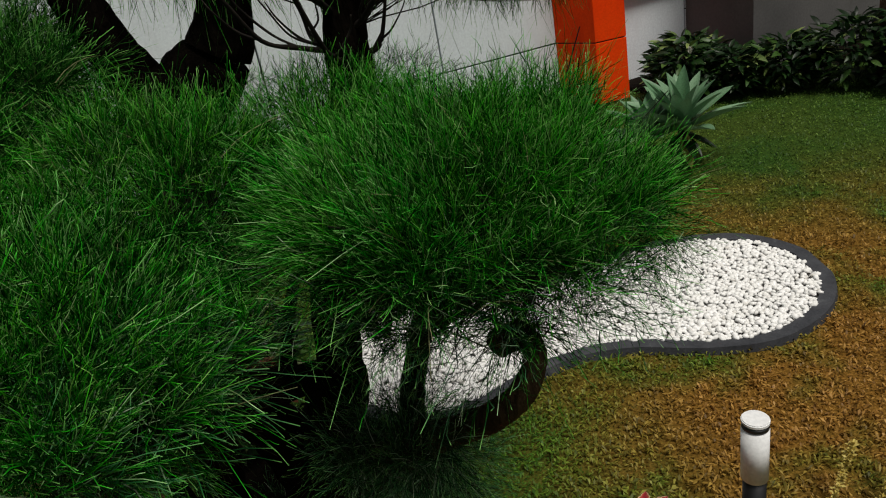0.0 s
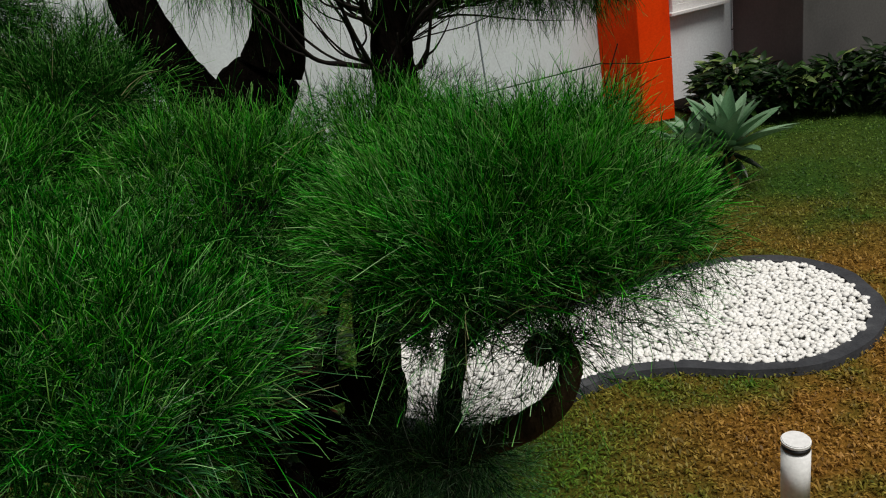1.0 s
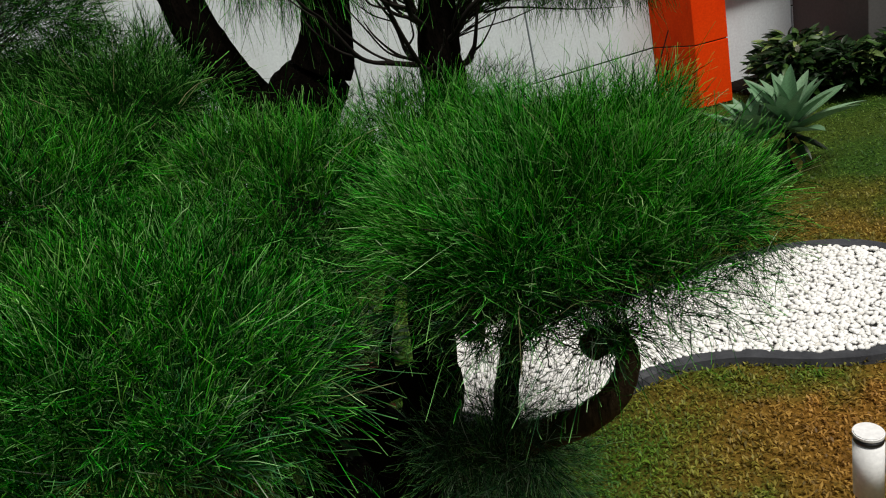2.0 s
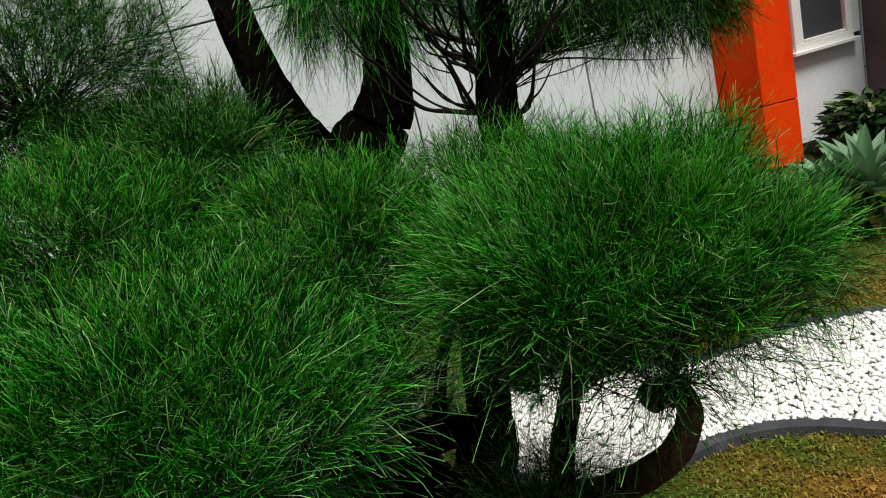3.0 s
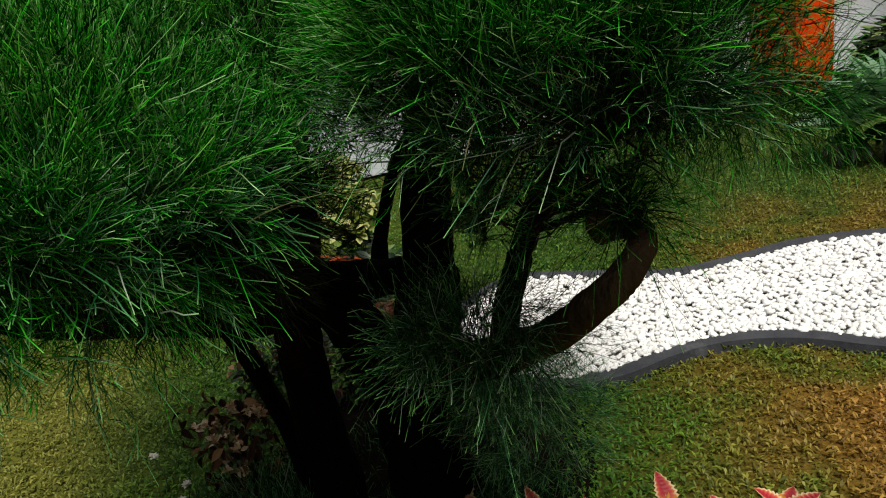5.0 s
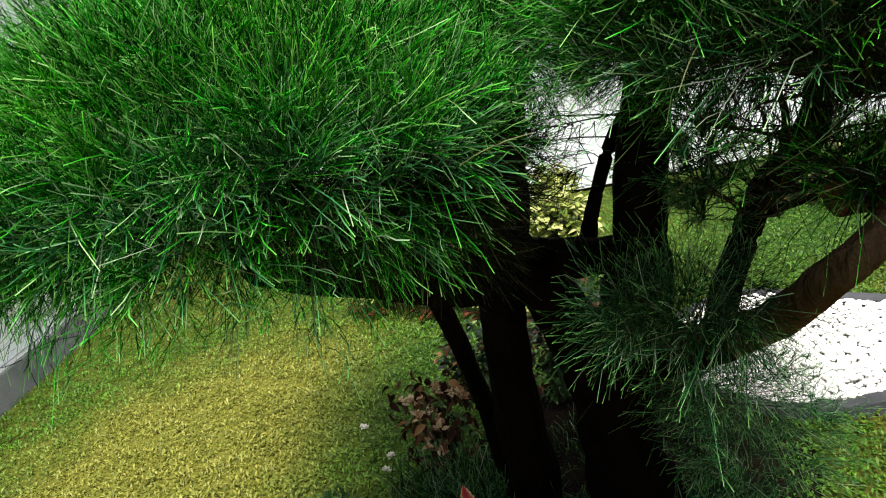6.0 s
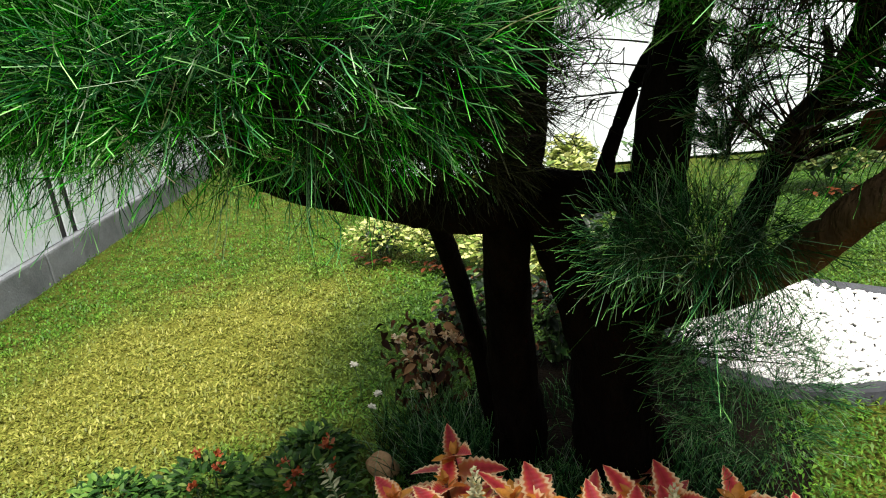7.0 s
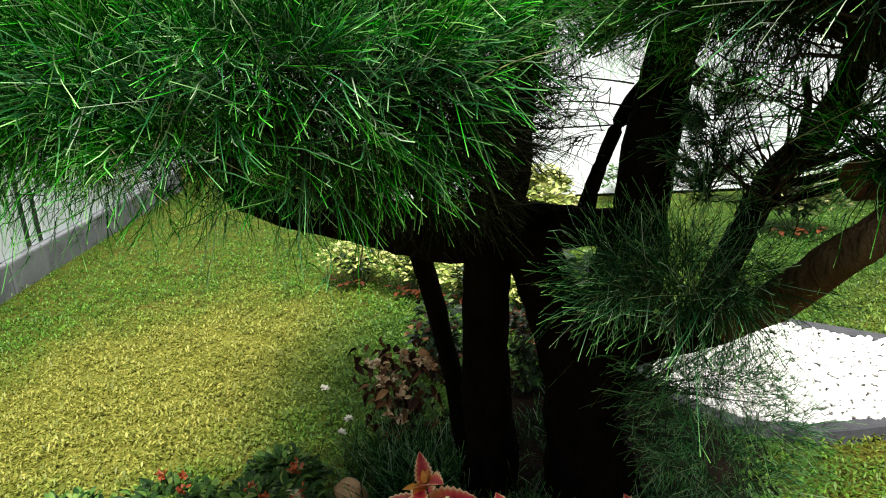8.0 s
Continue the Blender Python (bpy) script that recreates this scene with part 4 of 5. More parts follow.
def pad(name, centre, radii, tufts, per, length, mat, label="", low=-0.25, lift=0.45, fill=0.35, spread=0.55, thick=0.00062, drop=0.12, root=None, dry=20, lump=0.16, hang=0.0, thin=(-2.0, 1.0), seed=0, tips=0, twig=1.0, segs=3, curl=0.2, wave=0.055):
    """A clipped cushion of needles: tufts on an uneven dome, each a spray of thin needles, on thin dark twigs."""
    global rng
    keep_rng, rng = rng, np.random.default_rng(100 + seed)
    per = int(per * 1.75)
    c, r = np.array(centre), np.array(radii)
    n = unit(rng.normal(size=(tufts * 3, 3)))
    n = n[(n[:, 2] > low) & ((n[:, 2] > thin[0]) | (rng.random(len(n)) < thin[1]))][:tufts]
    gap = np.array([noise.noise(Vector(v) * 20.0 + Vector((0, 0, seed * 5.7))) for v in n * r])
    if tufts > 700:  # dark hollows between the tufts
        n, gap = n[gap > -0.25], gap[gap > -0.25]
    bumps = np.array([noise.noise(Vector(v) * 2.6 + Vector((seed * 7.3, 0, 0))) for v in n])
    rad = (1 + lump * bumps + np.array([0.11 * noise.noise(Vector(v) * 8.5 + Vector((0, 0, seed))) for v in n])) * np.where(rng.random(len(n)) < fill, rng.uniform(0.45, 0.9, len(n)), rng.uniform(0.88, 1.03, len(n)))
    rad = rad * (1 + 0.20 * np.clip(gap, -0.4, 0.4))
    p = c + n * r * rad[:, None]
    normal = unit(n / r)
    sweep = np.array([noise.noise_vector(Vector(v) * 13.0 + Vector((0, seed * 3.1, 0))) for v in p])
    axis = unit(normal + np.array([0, 0, lift]) - np.array([0, 0, hang]) + 0.85 * sweep + rng.normal(scale=0.12, size=n.shape))
    fan = unit(axis[:, None, :] + rng.normal(scale=spread * 0.62, size=(len(n), 3, 3)))
    idx = np.repeat(np.arange(len(n)), per)
    m = len(idx)
    stem = fan[idx, rng.integers(0, 3, m)]
    d = unit(stem + rng.normal(scale=0.30, size=(m, 3)))
    ln = rng.uniform(*length, size=m) * np.where(rng.random(m) < 0.05, 1.3, 1.0)
    far = 0.5 * (length[0] + length[1])
    start = p[idx] - axis[idx] * (0.75 * far) + stem * (far * rng.uniform(-0.2, 0.6, m))[:, None] + rng.normal(scale=0.003, size=(m, 3))
    rd = 0.85 * thick * rng.uniform(0.7, 1.15, m) * np.where(rng.random(m) < 0.15, 1.3, 1.0)
    drp = rng.uniform(0.0, 2 * drop, m) * (1.1 - 0.6 * np.clip(d[:, 2], -1, 1))
    bend = rng.normal(scale=curl, size=(m, 3)) + 0.12 * axis[idx]
    # more than half of the needles fork off another one of the same tuft, at a narrow angle
    lead = (np.arange(m) // per) * per + rng.integers(0, max(1, int(0.42 * per)), m)
    fork = np.arange(m) % per >= int(0.42 * per)
    q = rng.uniform(0.25, 0.85, m)
    joint = start[lead] + d[lead] * (ln[lead] * q)[:, None] + (bend[lead] - np.array([0, 0, 1.0]) * drp[lead][:, None]) * (ln[lead] * q ** 2)[:, None]
    off_axis = unit(d[lead] + 2 * q[:, None] * bend[lead] + rng.normal(scale=0.34, size=(m, 3)))
    start, d = np.where(fork[:, None], joint, start), np.where(fork[:, None], off_axis, d)
    ln = np.where(fork, ln[lead] * rng.uniform(0.3, 0.62, m), ln * 1.12)
    v, f = strands(start, d, ln, rd, drp, segs=segs, taper=0.6, curl=bend, wave=np.where(fork, wave, 0.4 * wave), sides=2)
    off = np.array([1.05, 0.45, 0])
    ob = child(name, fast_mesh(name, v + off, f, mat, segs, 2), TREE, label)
    k = min(len(p), max(40, int(twig * tufts) // 6))
    sel = rng.choice(len(p), k, replace=False)
    start = np.array(root if root else (c[0], c[1], c[2] - 0.4 * r[2])) + rng.normal(scale=0.012, size=(k, 3))
    dd = p[sel] - start
    L = np.linalg.norm(dd, axis=1)
    tv, tf = strands(start, unit(dd), L * 0.86, 0.0020 * rng.uniform(0.5, 1.6, k), -rng.uniform(-0.02, 0.12, k), segs=6, taper=0.25, curl=rng.normal(scale=0.14, size=(k, 3)), wave=0.035)
    child("twigwork", fast_mesh("twigwork", tv + off, tf, M_TWIG), ob, kind="stuff")
    # shoots on the pad tops, brightened to carry the light from above
    if tips:
        tips = int(tips * 3.0)
        top = np.where(normal[:, 2] > 0.35)[0]
        ti = rng.choice(top, tips)
        d3 = unit(axis[ti] * 0.6 + np.array([0, 0, 0.45]) + rng.normal(scale=0.36, size=(tips, 3)))
        ln3 = rng.uniform(0.020, 0.048, tips)
        sv, sf = strands(p[ti] - d3 * 0.012 + rng.normal(scale=0.010, size=(tips, 3)), d3, ln3, thick * rng.uniform(0.6, 1.0, tips), rng.uniform(0, 0.08, tips), segs=2, curl=rng.normal(scale=0.16, size=(tips, 3)), wave=0.05, sides=2)
        child("fresh_growth", fast_mesh("fresh_growth", sv + off, sf, M_NEEDLE_TIP, 2, 2), ob, "thin yellow-green shoots, bright for the light on pad tops", kind="stuff")
    if dry:
        sel = rng.choice(len(p), dry, replace=False)
        d2 = unit(axis[sel] + rng.normal(scale=0.5, size=(dry, 3)))
        dv, df = strands(p[sel] - axis[sel] * 0.03, d2, rng.uniform(0.05, 0.11, dry), rng.uniform(0.0006, 0.0009, dry), rng.uniform(0, 0.2, dry), segs=4, taper=0.5, curl=rng.normal(scale=0.15, size=(dry, 3)))
        child("dry_growth", fast_mesh("dry_growth", dv + off, df, M_DRY), ob, "pale bare shoots", kind="stuff")
    rng = keep_rng
    return ob


pad("foliage_pad", (-0.505, -1.03, 1.10), (0.222, 0.207, 0.145), 2300, 11, (0.032, 0.066), M_NEEDLE, "rounded clipped pad of fine green needles", low=-0.95, thin=(0.16, 0.06), root=(-0.47, -0.96, 1.0), twig=0.9, thick=0.00050, spread=0.6, drop=0.08, tips=1500, curl=0.14, dry=30, seed=1)
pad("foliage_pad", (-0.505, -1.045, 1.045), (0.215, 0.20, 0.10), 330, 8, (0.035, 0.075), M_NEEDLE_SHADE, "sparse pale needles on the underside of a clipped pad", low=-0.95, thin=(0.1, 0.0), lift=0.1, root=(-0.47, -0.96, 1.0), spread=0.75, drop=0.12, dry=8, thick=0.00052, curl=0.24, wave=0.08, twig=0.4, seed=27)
# added core of near-black needles, coloured for the shade within the pad
pad("foliage_pad", (-0.505, -0.99, 1.09), (0.15, 0.13, 0.09), 420, 9, (0.04, 0.07), M_NEEDLE_SHADOW, "needles coloured near black for the shade inside a clipped pad", low=-0.95, lift=0.2, root=(-0.47, -0.96, 1.0), spread=0.9, dry=6, thick=0.0006, seed=21)
pad("foliage_pad", (-0.455, -0.920, 0.885), (0.060, 0.055, 0.05), 62, 7, (0.05, 0.095), M_NEEDLE, "small tuft of needles above a sawn stub", low=-0.4, lift=0.2, root=(-0.446, -0.91, 0.85), spread=0.8, drop=0.2, dry=4, thick=0.0006, segs=3, seed=23)
pad("foliage_pad", (-1.20, -1.31, 0.945), (0.20, 0.12, 0.03), 46, 7, (0.035, 0.075), M_NEEDLE, "loose trailing needles below a pad", low=-0.9, lift=-0.4, root=(-1.25, -1.15, 0.98), spread=0.6, drop=0.3, dry=8, thick=0.0005, segs=3, wave=0.05, twig=0.5, seed=24)
pad("foliage_pad", (-0.30, -0.84, 0.97), (0.12, 0.11, 0.06), 190, 9, (0.045, 0.08), M_NEEDLE_DEEP, "low dark needles at a pad's edge", low=-0.95, lift=0.1, root=(-0.46, -0.90, 0.98), spread=0.8, dry=4, thick=0.00055, segs=3, wave=0.07, seed=22)
pad("foliage_pad", (-1.134, -1.09, 1.039), (0.345, 0.305, 0.195), 3000, 11, (0.034, 0.072), M_NEEDLE, "broad clipped pad of long green needles", low=-0.95, thin=(0.02, 0.16), lift=0.4, root=(-1.25, -0.98, 0.90), thick=0.00066, spread=0.6, drop=0.08, tips=1500, twig=0.25, dry=14, curl=0.14, seed=2)
pad("foliage_pad", (-1.134, -1.10, 0.985), (0.335, 0.295, 0.145), 800, 9, (0.035, 0.075), M_NEEDLE_PALE, "pale blue-green needles on the underside of a broad pad", low=-0.95, thin=(0.12, 0.08), lift=0.1, root=(-1.25, -0.98, 0.90), spread=0.7, drop=0.14, dry=8, thick=0.0008, curl=0.22, wave=0.07, twig=0.3, seed=28)
pad("foliage_pad", (-1.10, -0.93, 0.945), (0.28, 0.22, 0.14), 900, 9, (0.03, 0.06), M_NEEDLE_SHADOW, "", low=-0.6, lift=0.1, root=(-1.25, -0.92, 0.86), spread=0.7, drop=0.12, dry=0, thick=0.0007, seed=3)
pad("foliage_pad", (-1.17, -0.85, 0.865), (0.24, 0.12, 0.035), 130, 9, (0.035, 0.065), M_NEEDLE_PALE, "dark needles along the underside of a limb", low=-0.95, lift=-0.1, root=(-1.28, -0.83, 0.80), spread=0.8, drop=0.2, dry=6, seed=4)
pad("foliage_pad", (-1.025, -0.894, 0.833), (0.15, 0.12, 0.055), 260, 9, (0.03, 0.06), M_NEEDLE_SHADOW, "needles coloured near black for the shade above a limb", low=-0.8, lift=0.1, root=(-1.08, -0.78, 0.76), spread=0.7, dry=0, thick=0.0007, seed=25)
pad("foliage_pad", (-0.996, -0.920, 0.948), (0.12, 0.09, 0.09), 420, 9, (0.03, 0.06), M_NEEDLE_SHADOW, "needles coloured near black for the shade deep inside a pad", low=-0.95, lift=0.1, root=(-1.08, -0.80, 0.80), spread=0.8, dry=0, thick=0.0008, seed=30)
pad("foliage_pad", (-0.675, -0.679, 0.497), (0.13, 0.10, 0.06), 110, 9, (0.035, 0.08), M_NEEDLE_PALE, "loose pale sprays over the pebbles", low=-0.7, lift=0.2, root=(-0.80, -0.58, 0.40), spread=0.8, drop=0.15, dry=0, thick=0.0005, segs=3, wave=0.05, seed=26)
pad("foliage_pad", (-1.336, -1.258, 1.02), (0.22, 0.18, 0.10), 800, 11, (0.032, 0.064), M_NEEDLE, "", low=-0.95, lift=0.2, root=(-1.3, -1.1, 0.95), thick=0.0007, spread=0.6, drop=0.12, dry=6, tips=200, seed=5)
pad("foliage_pad", (-0.91, -0.85, 1.14), (0.19, 0.19, 0.150), 1300, 10, (0.028, 0.055), M_NEEDLE, "", low=-0.85, thick=0.00056, spread=0.6, drop=0.08, tips=900, curl=0.14, seed=6)
pad("foliage_pad", (-1.24, -0.98, 1.26), (0.22, 0.20, 0.12), 950, 10, (0.028, 0.055), M_NEEDLE, "", low=-0.6, thick=0.00058, spread=0.6, drop=0.08, tips=800, dry=24, curl=0.14, seed=7)
pad("foliage_pad", (-0.66, -0.78, 1.12), (0.16, 0.16, 0.145), 800, 10, (0.028, 0.055), M_NEEDLE, "", low=-0.85, thick=0.00056, spread=0.6, drop=0.08, tips=600, dry=8, curl=0.14, seed=8)
pad("foliage_pad", (-1.47, -0.62, 1.52), (0.29, 0.26, 0.19), 1500, 11, (0.035, 0.065), M_NEEDLE_DEEP, "", low=-0.9, spread=0.7, thick=0.0007, tips=500, seed=9)
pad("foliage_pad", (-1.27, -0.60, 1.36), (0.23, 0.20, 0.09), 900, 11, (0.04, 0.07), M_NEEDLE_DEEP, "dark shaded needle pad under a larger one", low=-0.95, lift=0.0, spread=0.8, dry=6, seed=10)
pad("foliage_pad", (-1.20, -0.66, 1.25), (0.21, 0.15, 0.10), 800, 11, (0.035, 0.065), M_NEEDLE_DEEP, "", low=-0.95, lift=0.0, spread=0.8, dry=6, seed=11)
pad("foliage_pad", (-1.12, -0.78, 1.33), (0.15, 0.13, 0.07), 220, 10, (0.045, 0.08), M_NEEDLE_DEEP, "sparse pad with many bare shoots", low=-0.6, dry=26, spread=0.9, seed=12)
pad("foliage_pad", (-0.43, -0.50, 1.56), (0.31, 0.28, 0.23), 1800, 10, (0.03, 0.06), M_NEEDLE_DEEP, "loose hanging crown of needles", low=-0.95, thin=(-0.5, 0.8), lift=0.0, hang=0.3, drop=0.2, root=(-0.64, -0.50, 1.30), spread=0.8, twig=0.35, seed=13)
pad("foliage_pad", (-0.315, -0.47, 1.375), (0.14, 0.11, 0.085), 560, 9, (0.03, 0.06), M_NEEDLE_DEEP, "hanging dark needles at a crown's edge", low=-0.95, lift=-0.1, hang=0.25, drop=0.2, root=(-0.55, -0.58, 1.36), spread=0.8, dry=4, twig=0.5, seed=29)
pad("foliage_pad", (-0.82, -0.57, 1.59), (0.17, 0.15, 0.16), 700, 11, (0.04, 0.08), M_NEEDLE, "", low=-0.95, lift=0.0, hang=0.5, drop=0.3, spread=0.7, seed=14)
pad("foliage_pad", (-0.652, -0.944, 0.744), (0.125, 0.115, 0.045), 170, 9, (0.045, 0.085), M_NEEDLE_SHADE, "", low=-0.8, lift=0.1, root=(-0.682, -0.814, 0.629), spread=0.75, thick=0.00055, drop=0.08, segs=3, wave=0.09, curl=0.26, dry=0, seed=15)
pad("foliage_pad", (-0.549, -0.881, 0.933), (0.13, 0.14, 0.08), 40, 6, (0.04, 0.08), M_NEEDLE_SHADE, "almost bare twigs with few needles", low=-0.95, root=(-0.579, -0.741, 0.803), spread=1.0, dry=10, seed=18)
pad("foliage_pad", (-0.80, -0.12, 1.12), (0.34, 0.12, 0.08), 220, 8, (0.03, 0.06), M_NEEDLE_DEEP, "", low=-0.3, spread=1.0, root=(-0.95, -0.35, 1.0), seed=19)
pad("foliage_pad", (-0.651, -0.559, 0.349), (0.15, 0.13, 0.15), 200, 9, (0.035, 0.07), M_NEEDLE_PALE, "low feathery bush of needles at the trunk foot", low=-0.8, root=(-0.83, -0.53, 0.28), spread=0.8, dry=0, seed=20)


def sprig(root, tip, side, count, needles, label, mat=None, reach=0.06, seed=0):
    """A bare forking twig: one bent stem, finer side twigs, and short needles near their ends."""
    global rng
    keep_rng, rng = rng, np.random.default_rng(300 + seed)
    a, b = np.array(root), np.array(tip)
    way = unit(b - a)
    bend = rng.normal(scale=0.12, size=3) * np.linalg.norm(b - a)
    t = np.sort(rng.uniform(0.15, 1.0, count))
    base = a + (b - a) * t[:, None] + bend * (t * (1 - t) * 4)[:, None]
    out = unit(rng.normal(size=(count, 3)) * np.array(side) + way * 0.7)
    L = reach * rng.uniform(0.5, 1.2, count) * (1.15 - 0.6 * t)
    v1, f1 = strands(a[None], way[None], np.array([np.linalg.norm(b - a)]), np.array([0.0019]), np.array([0.0]), segs=10, taper=0.3, curl=bend[None] * 0.4, wave=0.03)
    v2, f2 = strands(base, out, L, np.full(count, 0.0011), rng.uniform(-0.2, 0.1, count), segs=4, taper=0.4, curl=rng.normal(scale=0.15, size=(count, 3)), wave=0.04)
    off = np.array([1.05, 0.45, 0])
    ob = child("sprig", fast_mesh("sprig", np.vstack([v1, v2]) + off, np.vstack([f1, f2 + len(v1)]), M_TWIG), TREE, label)
    if needles:
        k = np.repeat(np.arange(count), needles)
        p = base[k] + out[k] * (L[k] * rng.uniform(0.3, 1.0, len(k)))[:, None]
        d = unit(out[k] + rng.normal(scale=0.45, size=(len(k), 3)))
        v, f = strands(p, d, rng.uniform(0.016, 0.038, len(k)), np.full(len(k), 0.00060), rng.uniform(-0.1, 0.2, len(k)), segs=2, taper=0.6, curl=rng.normal(scale=0.15, size=(len(k), 3)))
        child("needles", fast_mesh("needles", v + off, f, mat or M_NEEDLE_SHADE, 2), ob, kind="stuff")
    rng = keep_rng


sprig((-0.668, -0.700, 0.775), (-0.664, -0.684, 0.955), (1.0, 1.0, 0.25), 64, 44, "small upright dark green shoot between the limbs", M_NEEDLE_PALE, reach=0.088, seed=1)
sprig((-0.775, -0.690, 0.915), (-0.935, -0.735, 0.935), (0.5, 0.6, 1.0), 26, 3, "thin forking twigs with few needles", reach=0.07, seed=2)
sprig((-0.775, -0.690, 0.950), (-0.930, -0.730, 0.985), (0.5, 0.6, 1.0), 26, 3, "thin forking twigs with few needles", reach=0.07, seed=3)
sprig((-0.955, -0.720, 0.870), (-0.880, -0.700, 0.905), (0.6, 0.6, 1.0), 9, 0, "thin bare twig on the trunk", reach=0.04, seed=4)
sprig((-0.612, -0.672, 0.770), (-0.50, -0.66, 0.940), (1.0, 1.0, 0.6), 12, 9, "thin forking twigs with few needles", M_NEEDLE_PALE, reach=0.06, seed=5)
sprig((-0.608, -0.666, 0.745), (-0.42, -0.66, 0.870), (0.6, 1.0, 0.8), 20, 0, "bare dark side branch", reach=0.05, seed=6)
sprig((-0.574, -0.690, 0.820), (-0.43, -0.70, 0.970), (1.0, 1.0, 0.8), 12, 9, "thin forking twigs with few needles", M_NEEDLE_PALE, reach=0.06, seed=7)


for k, (x, y, z) in enumerate([(-0.66, -1.00, 1.01), (-0.36, -0.97, 1.02), (-0.60, -1.12, 1.00), (-0.44, -1.14, 0.99), (-0.28, -0.92, 1.03), (-0.70, -0.92, 0.98), (-0.52, -1.02, 0.95)]):
    sprig((-0.52 + 0.01 * k, -0.86, 0.905), (x, y, z), (1.0, 1.0, 0.7), 24, 2, "thin forking twigs under a clipped pad", reach=0.085, seed=20 + k)


# ---- planting ----
def build_agave(at, size, count, label, old=0):
    a = thing("agave", label, "agave", Matrix.Translation(at), group="agaves by the wall")
    shape = leaf_shape(0.30 * size, 0.088 * size, 9, 0.25, 0.10, belly=0.46)
    me = mesh_of("leaf", shape[0], shape[1], M_AGAVE)
    v, f = tube([(0, 0, -0.02, 0.035), (0, 0, 0.12 * size, 0.03), (0.0, 0.0, 0.24 * size, 0.025)], sides=8)
    child("stem", mesh_of("stem", v, f, M_TWIG), a)
    for i in range(count):
        s = i / count
        child("leaf", me, a, m=aim((0, 0, 0.16 * size + 0.06 * s), i * 137.5 + random.uniform(-10, 10), 14 + 66 * s + random.uniform(-9, 9), random.uniform(-15, 15), random.uniform(0.9, 1.12) * (1 - 0.25 * s)))
    # added lower leaves, dark shrub colour standing for shade under the rosette
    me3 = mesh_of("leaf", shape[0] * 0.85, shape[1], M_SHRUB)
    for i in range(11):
        child("leaf", me3, a, "lower leaf coloured dark for the shade under the rosette", m=aim((0, 0, 0.15 * size), i * 33 + random.uniform(-8, 8), random.uniform(-50, -15), random.uniform(-15, 15), random.uniform(0.5, 0.7)))
    me2 = mesh_of("leaf", shape[0] * 0.8, shape[1], M_AGAVE_OLD)
    for i in range(old):
        child("leaf", me2, a, "yellowed drooping leaf", m=aim((0, 0, 0.17 * size), -95 + 40 * i, -50, 10, 0.75))
    return a


build_agave((0.84, 1.80, 0.0), 1.2, 26, "grey-green agave rosette with broad pointed leaves", 1)
build_agave((0.66, 1.84, -0.01), 1.0, 26, "smaller grey-green agave rosette beside the pillar")


def build_shrub(name, at, radii, leaves, leaf, mat, label, category, group="", stems=9, low=-0.2, extra=None, core=0):
    s = thing(name, label, category, Matrix.Translation(at), group=group)
    r = np.array(radii)
    st_v, st_f, off = [], [], 0
    for i in range(stems):
        w = 2 * math.pi * i / stems + random.uniform(-0.3, 0.3)
        k = random.uniform(0.3, 0.85)
        top = (r[0] * k * math.cos(w), r[1] * k * math.sin(w), r[2] * random.uniform(1.0, 1.7))
        v, f = tube([(0.15 * top[0], 0.15 * top[1], -0.02, 0.0034), (0.6 * top[0], 0.6 * top[1], top[2] * 0.55, 0.0026), (*top, 0.0014)], 3, 5)
        st_v += v
        st_f += [tuple(q + off for q in g) for g in f]
        off += len(v)
    child("stalk", mesh_of("stalk", st_v, st_f, M_STEM), s, kind="stuff")
    mats = []
    for i in range(leaves):
        n = Vector(rng.normal(size=3)).normalized()
        if n.z < low:
            n.z = -n.z
        k = random.uniform(0.55, 1.0)
        p = Vector((n.x * r[0] * k, n.y * r[1] * k, r[2] + n.z * r[2] * k * 0.95))
        yaw = math.degrees(math.atan2(n.y, n.x)) + random.uniform(-60, 60)
        mats.append(aim(p, yaw, random.uniform(-15, 55), random.uniform(-40, 40), random.uniform(0.65, 1.2)))
    v, f = scatter(leaf_shape(*leaf), mats)
    child("foliage", fast_mesh("foliage", v, f, mat), s)
    # added core leaves in the dark shrub colour: shade inside the clump
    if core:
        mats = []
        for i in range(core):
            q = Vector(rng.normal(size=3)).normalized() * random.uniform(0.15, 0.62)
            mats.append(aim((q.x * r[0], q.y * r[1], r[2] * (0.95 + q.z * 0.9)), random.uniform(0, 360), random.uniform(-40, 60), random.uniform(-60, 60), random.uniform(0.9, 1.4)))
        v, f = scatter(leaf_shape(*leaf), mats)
        child("inner_foliage", fast_mesh("inner_foliage", v, f, M_SHRUB), s, "inner leaves coloured dark for the shade inside the clump")
    for nm, lf, mt, pts, lab in extra or ():
        v, f = scatter(leaf_shape(*lf), pts)
        child(nm, fast_mesh(nm, v, f, mt), s, lab, kind="stuff")
    return s


def blossom(p, n, size):
    return [aim(Vector(p) + Vector(rng.normal(scale=size * 0.3, size=3)), random.uniform(0, 360), random.uniform(-10, 90), random.uniform(-90, 90), random.uniform(0.7, 1.2)) for _ in range(n)]


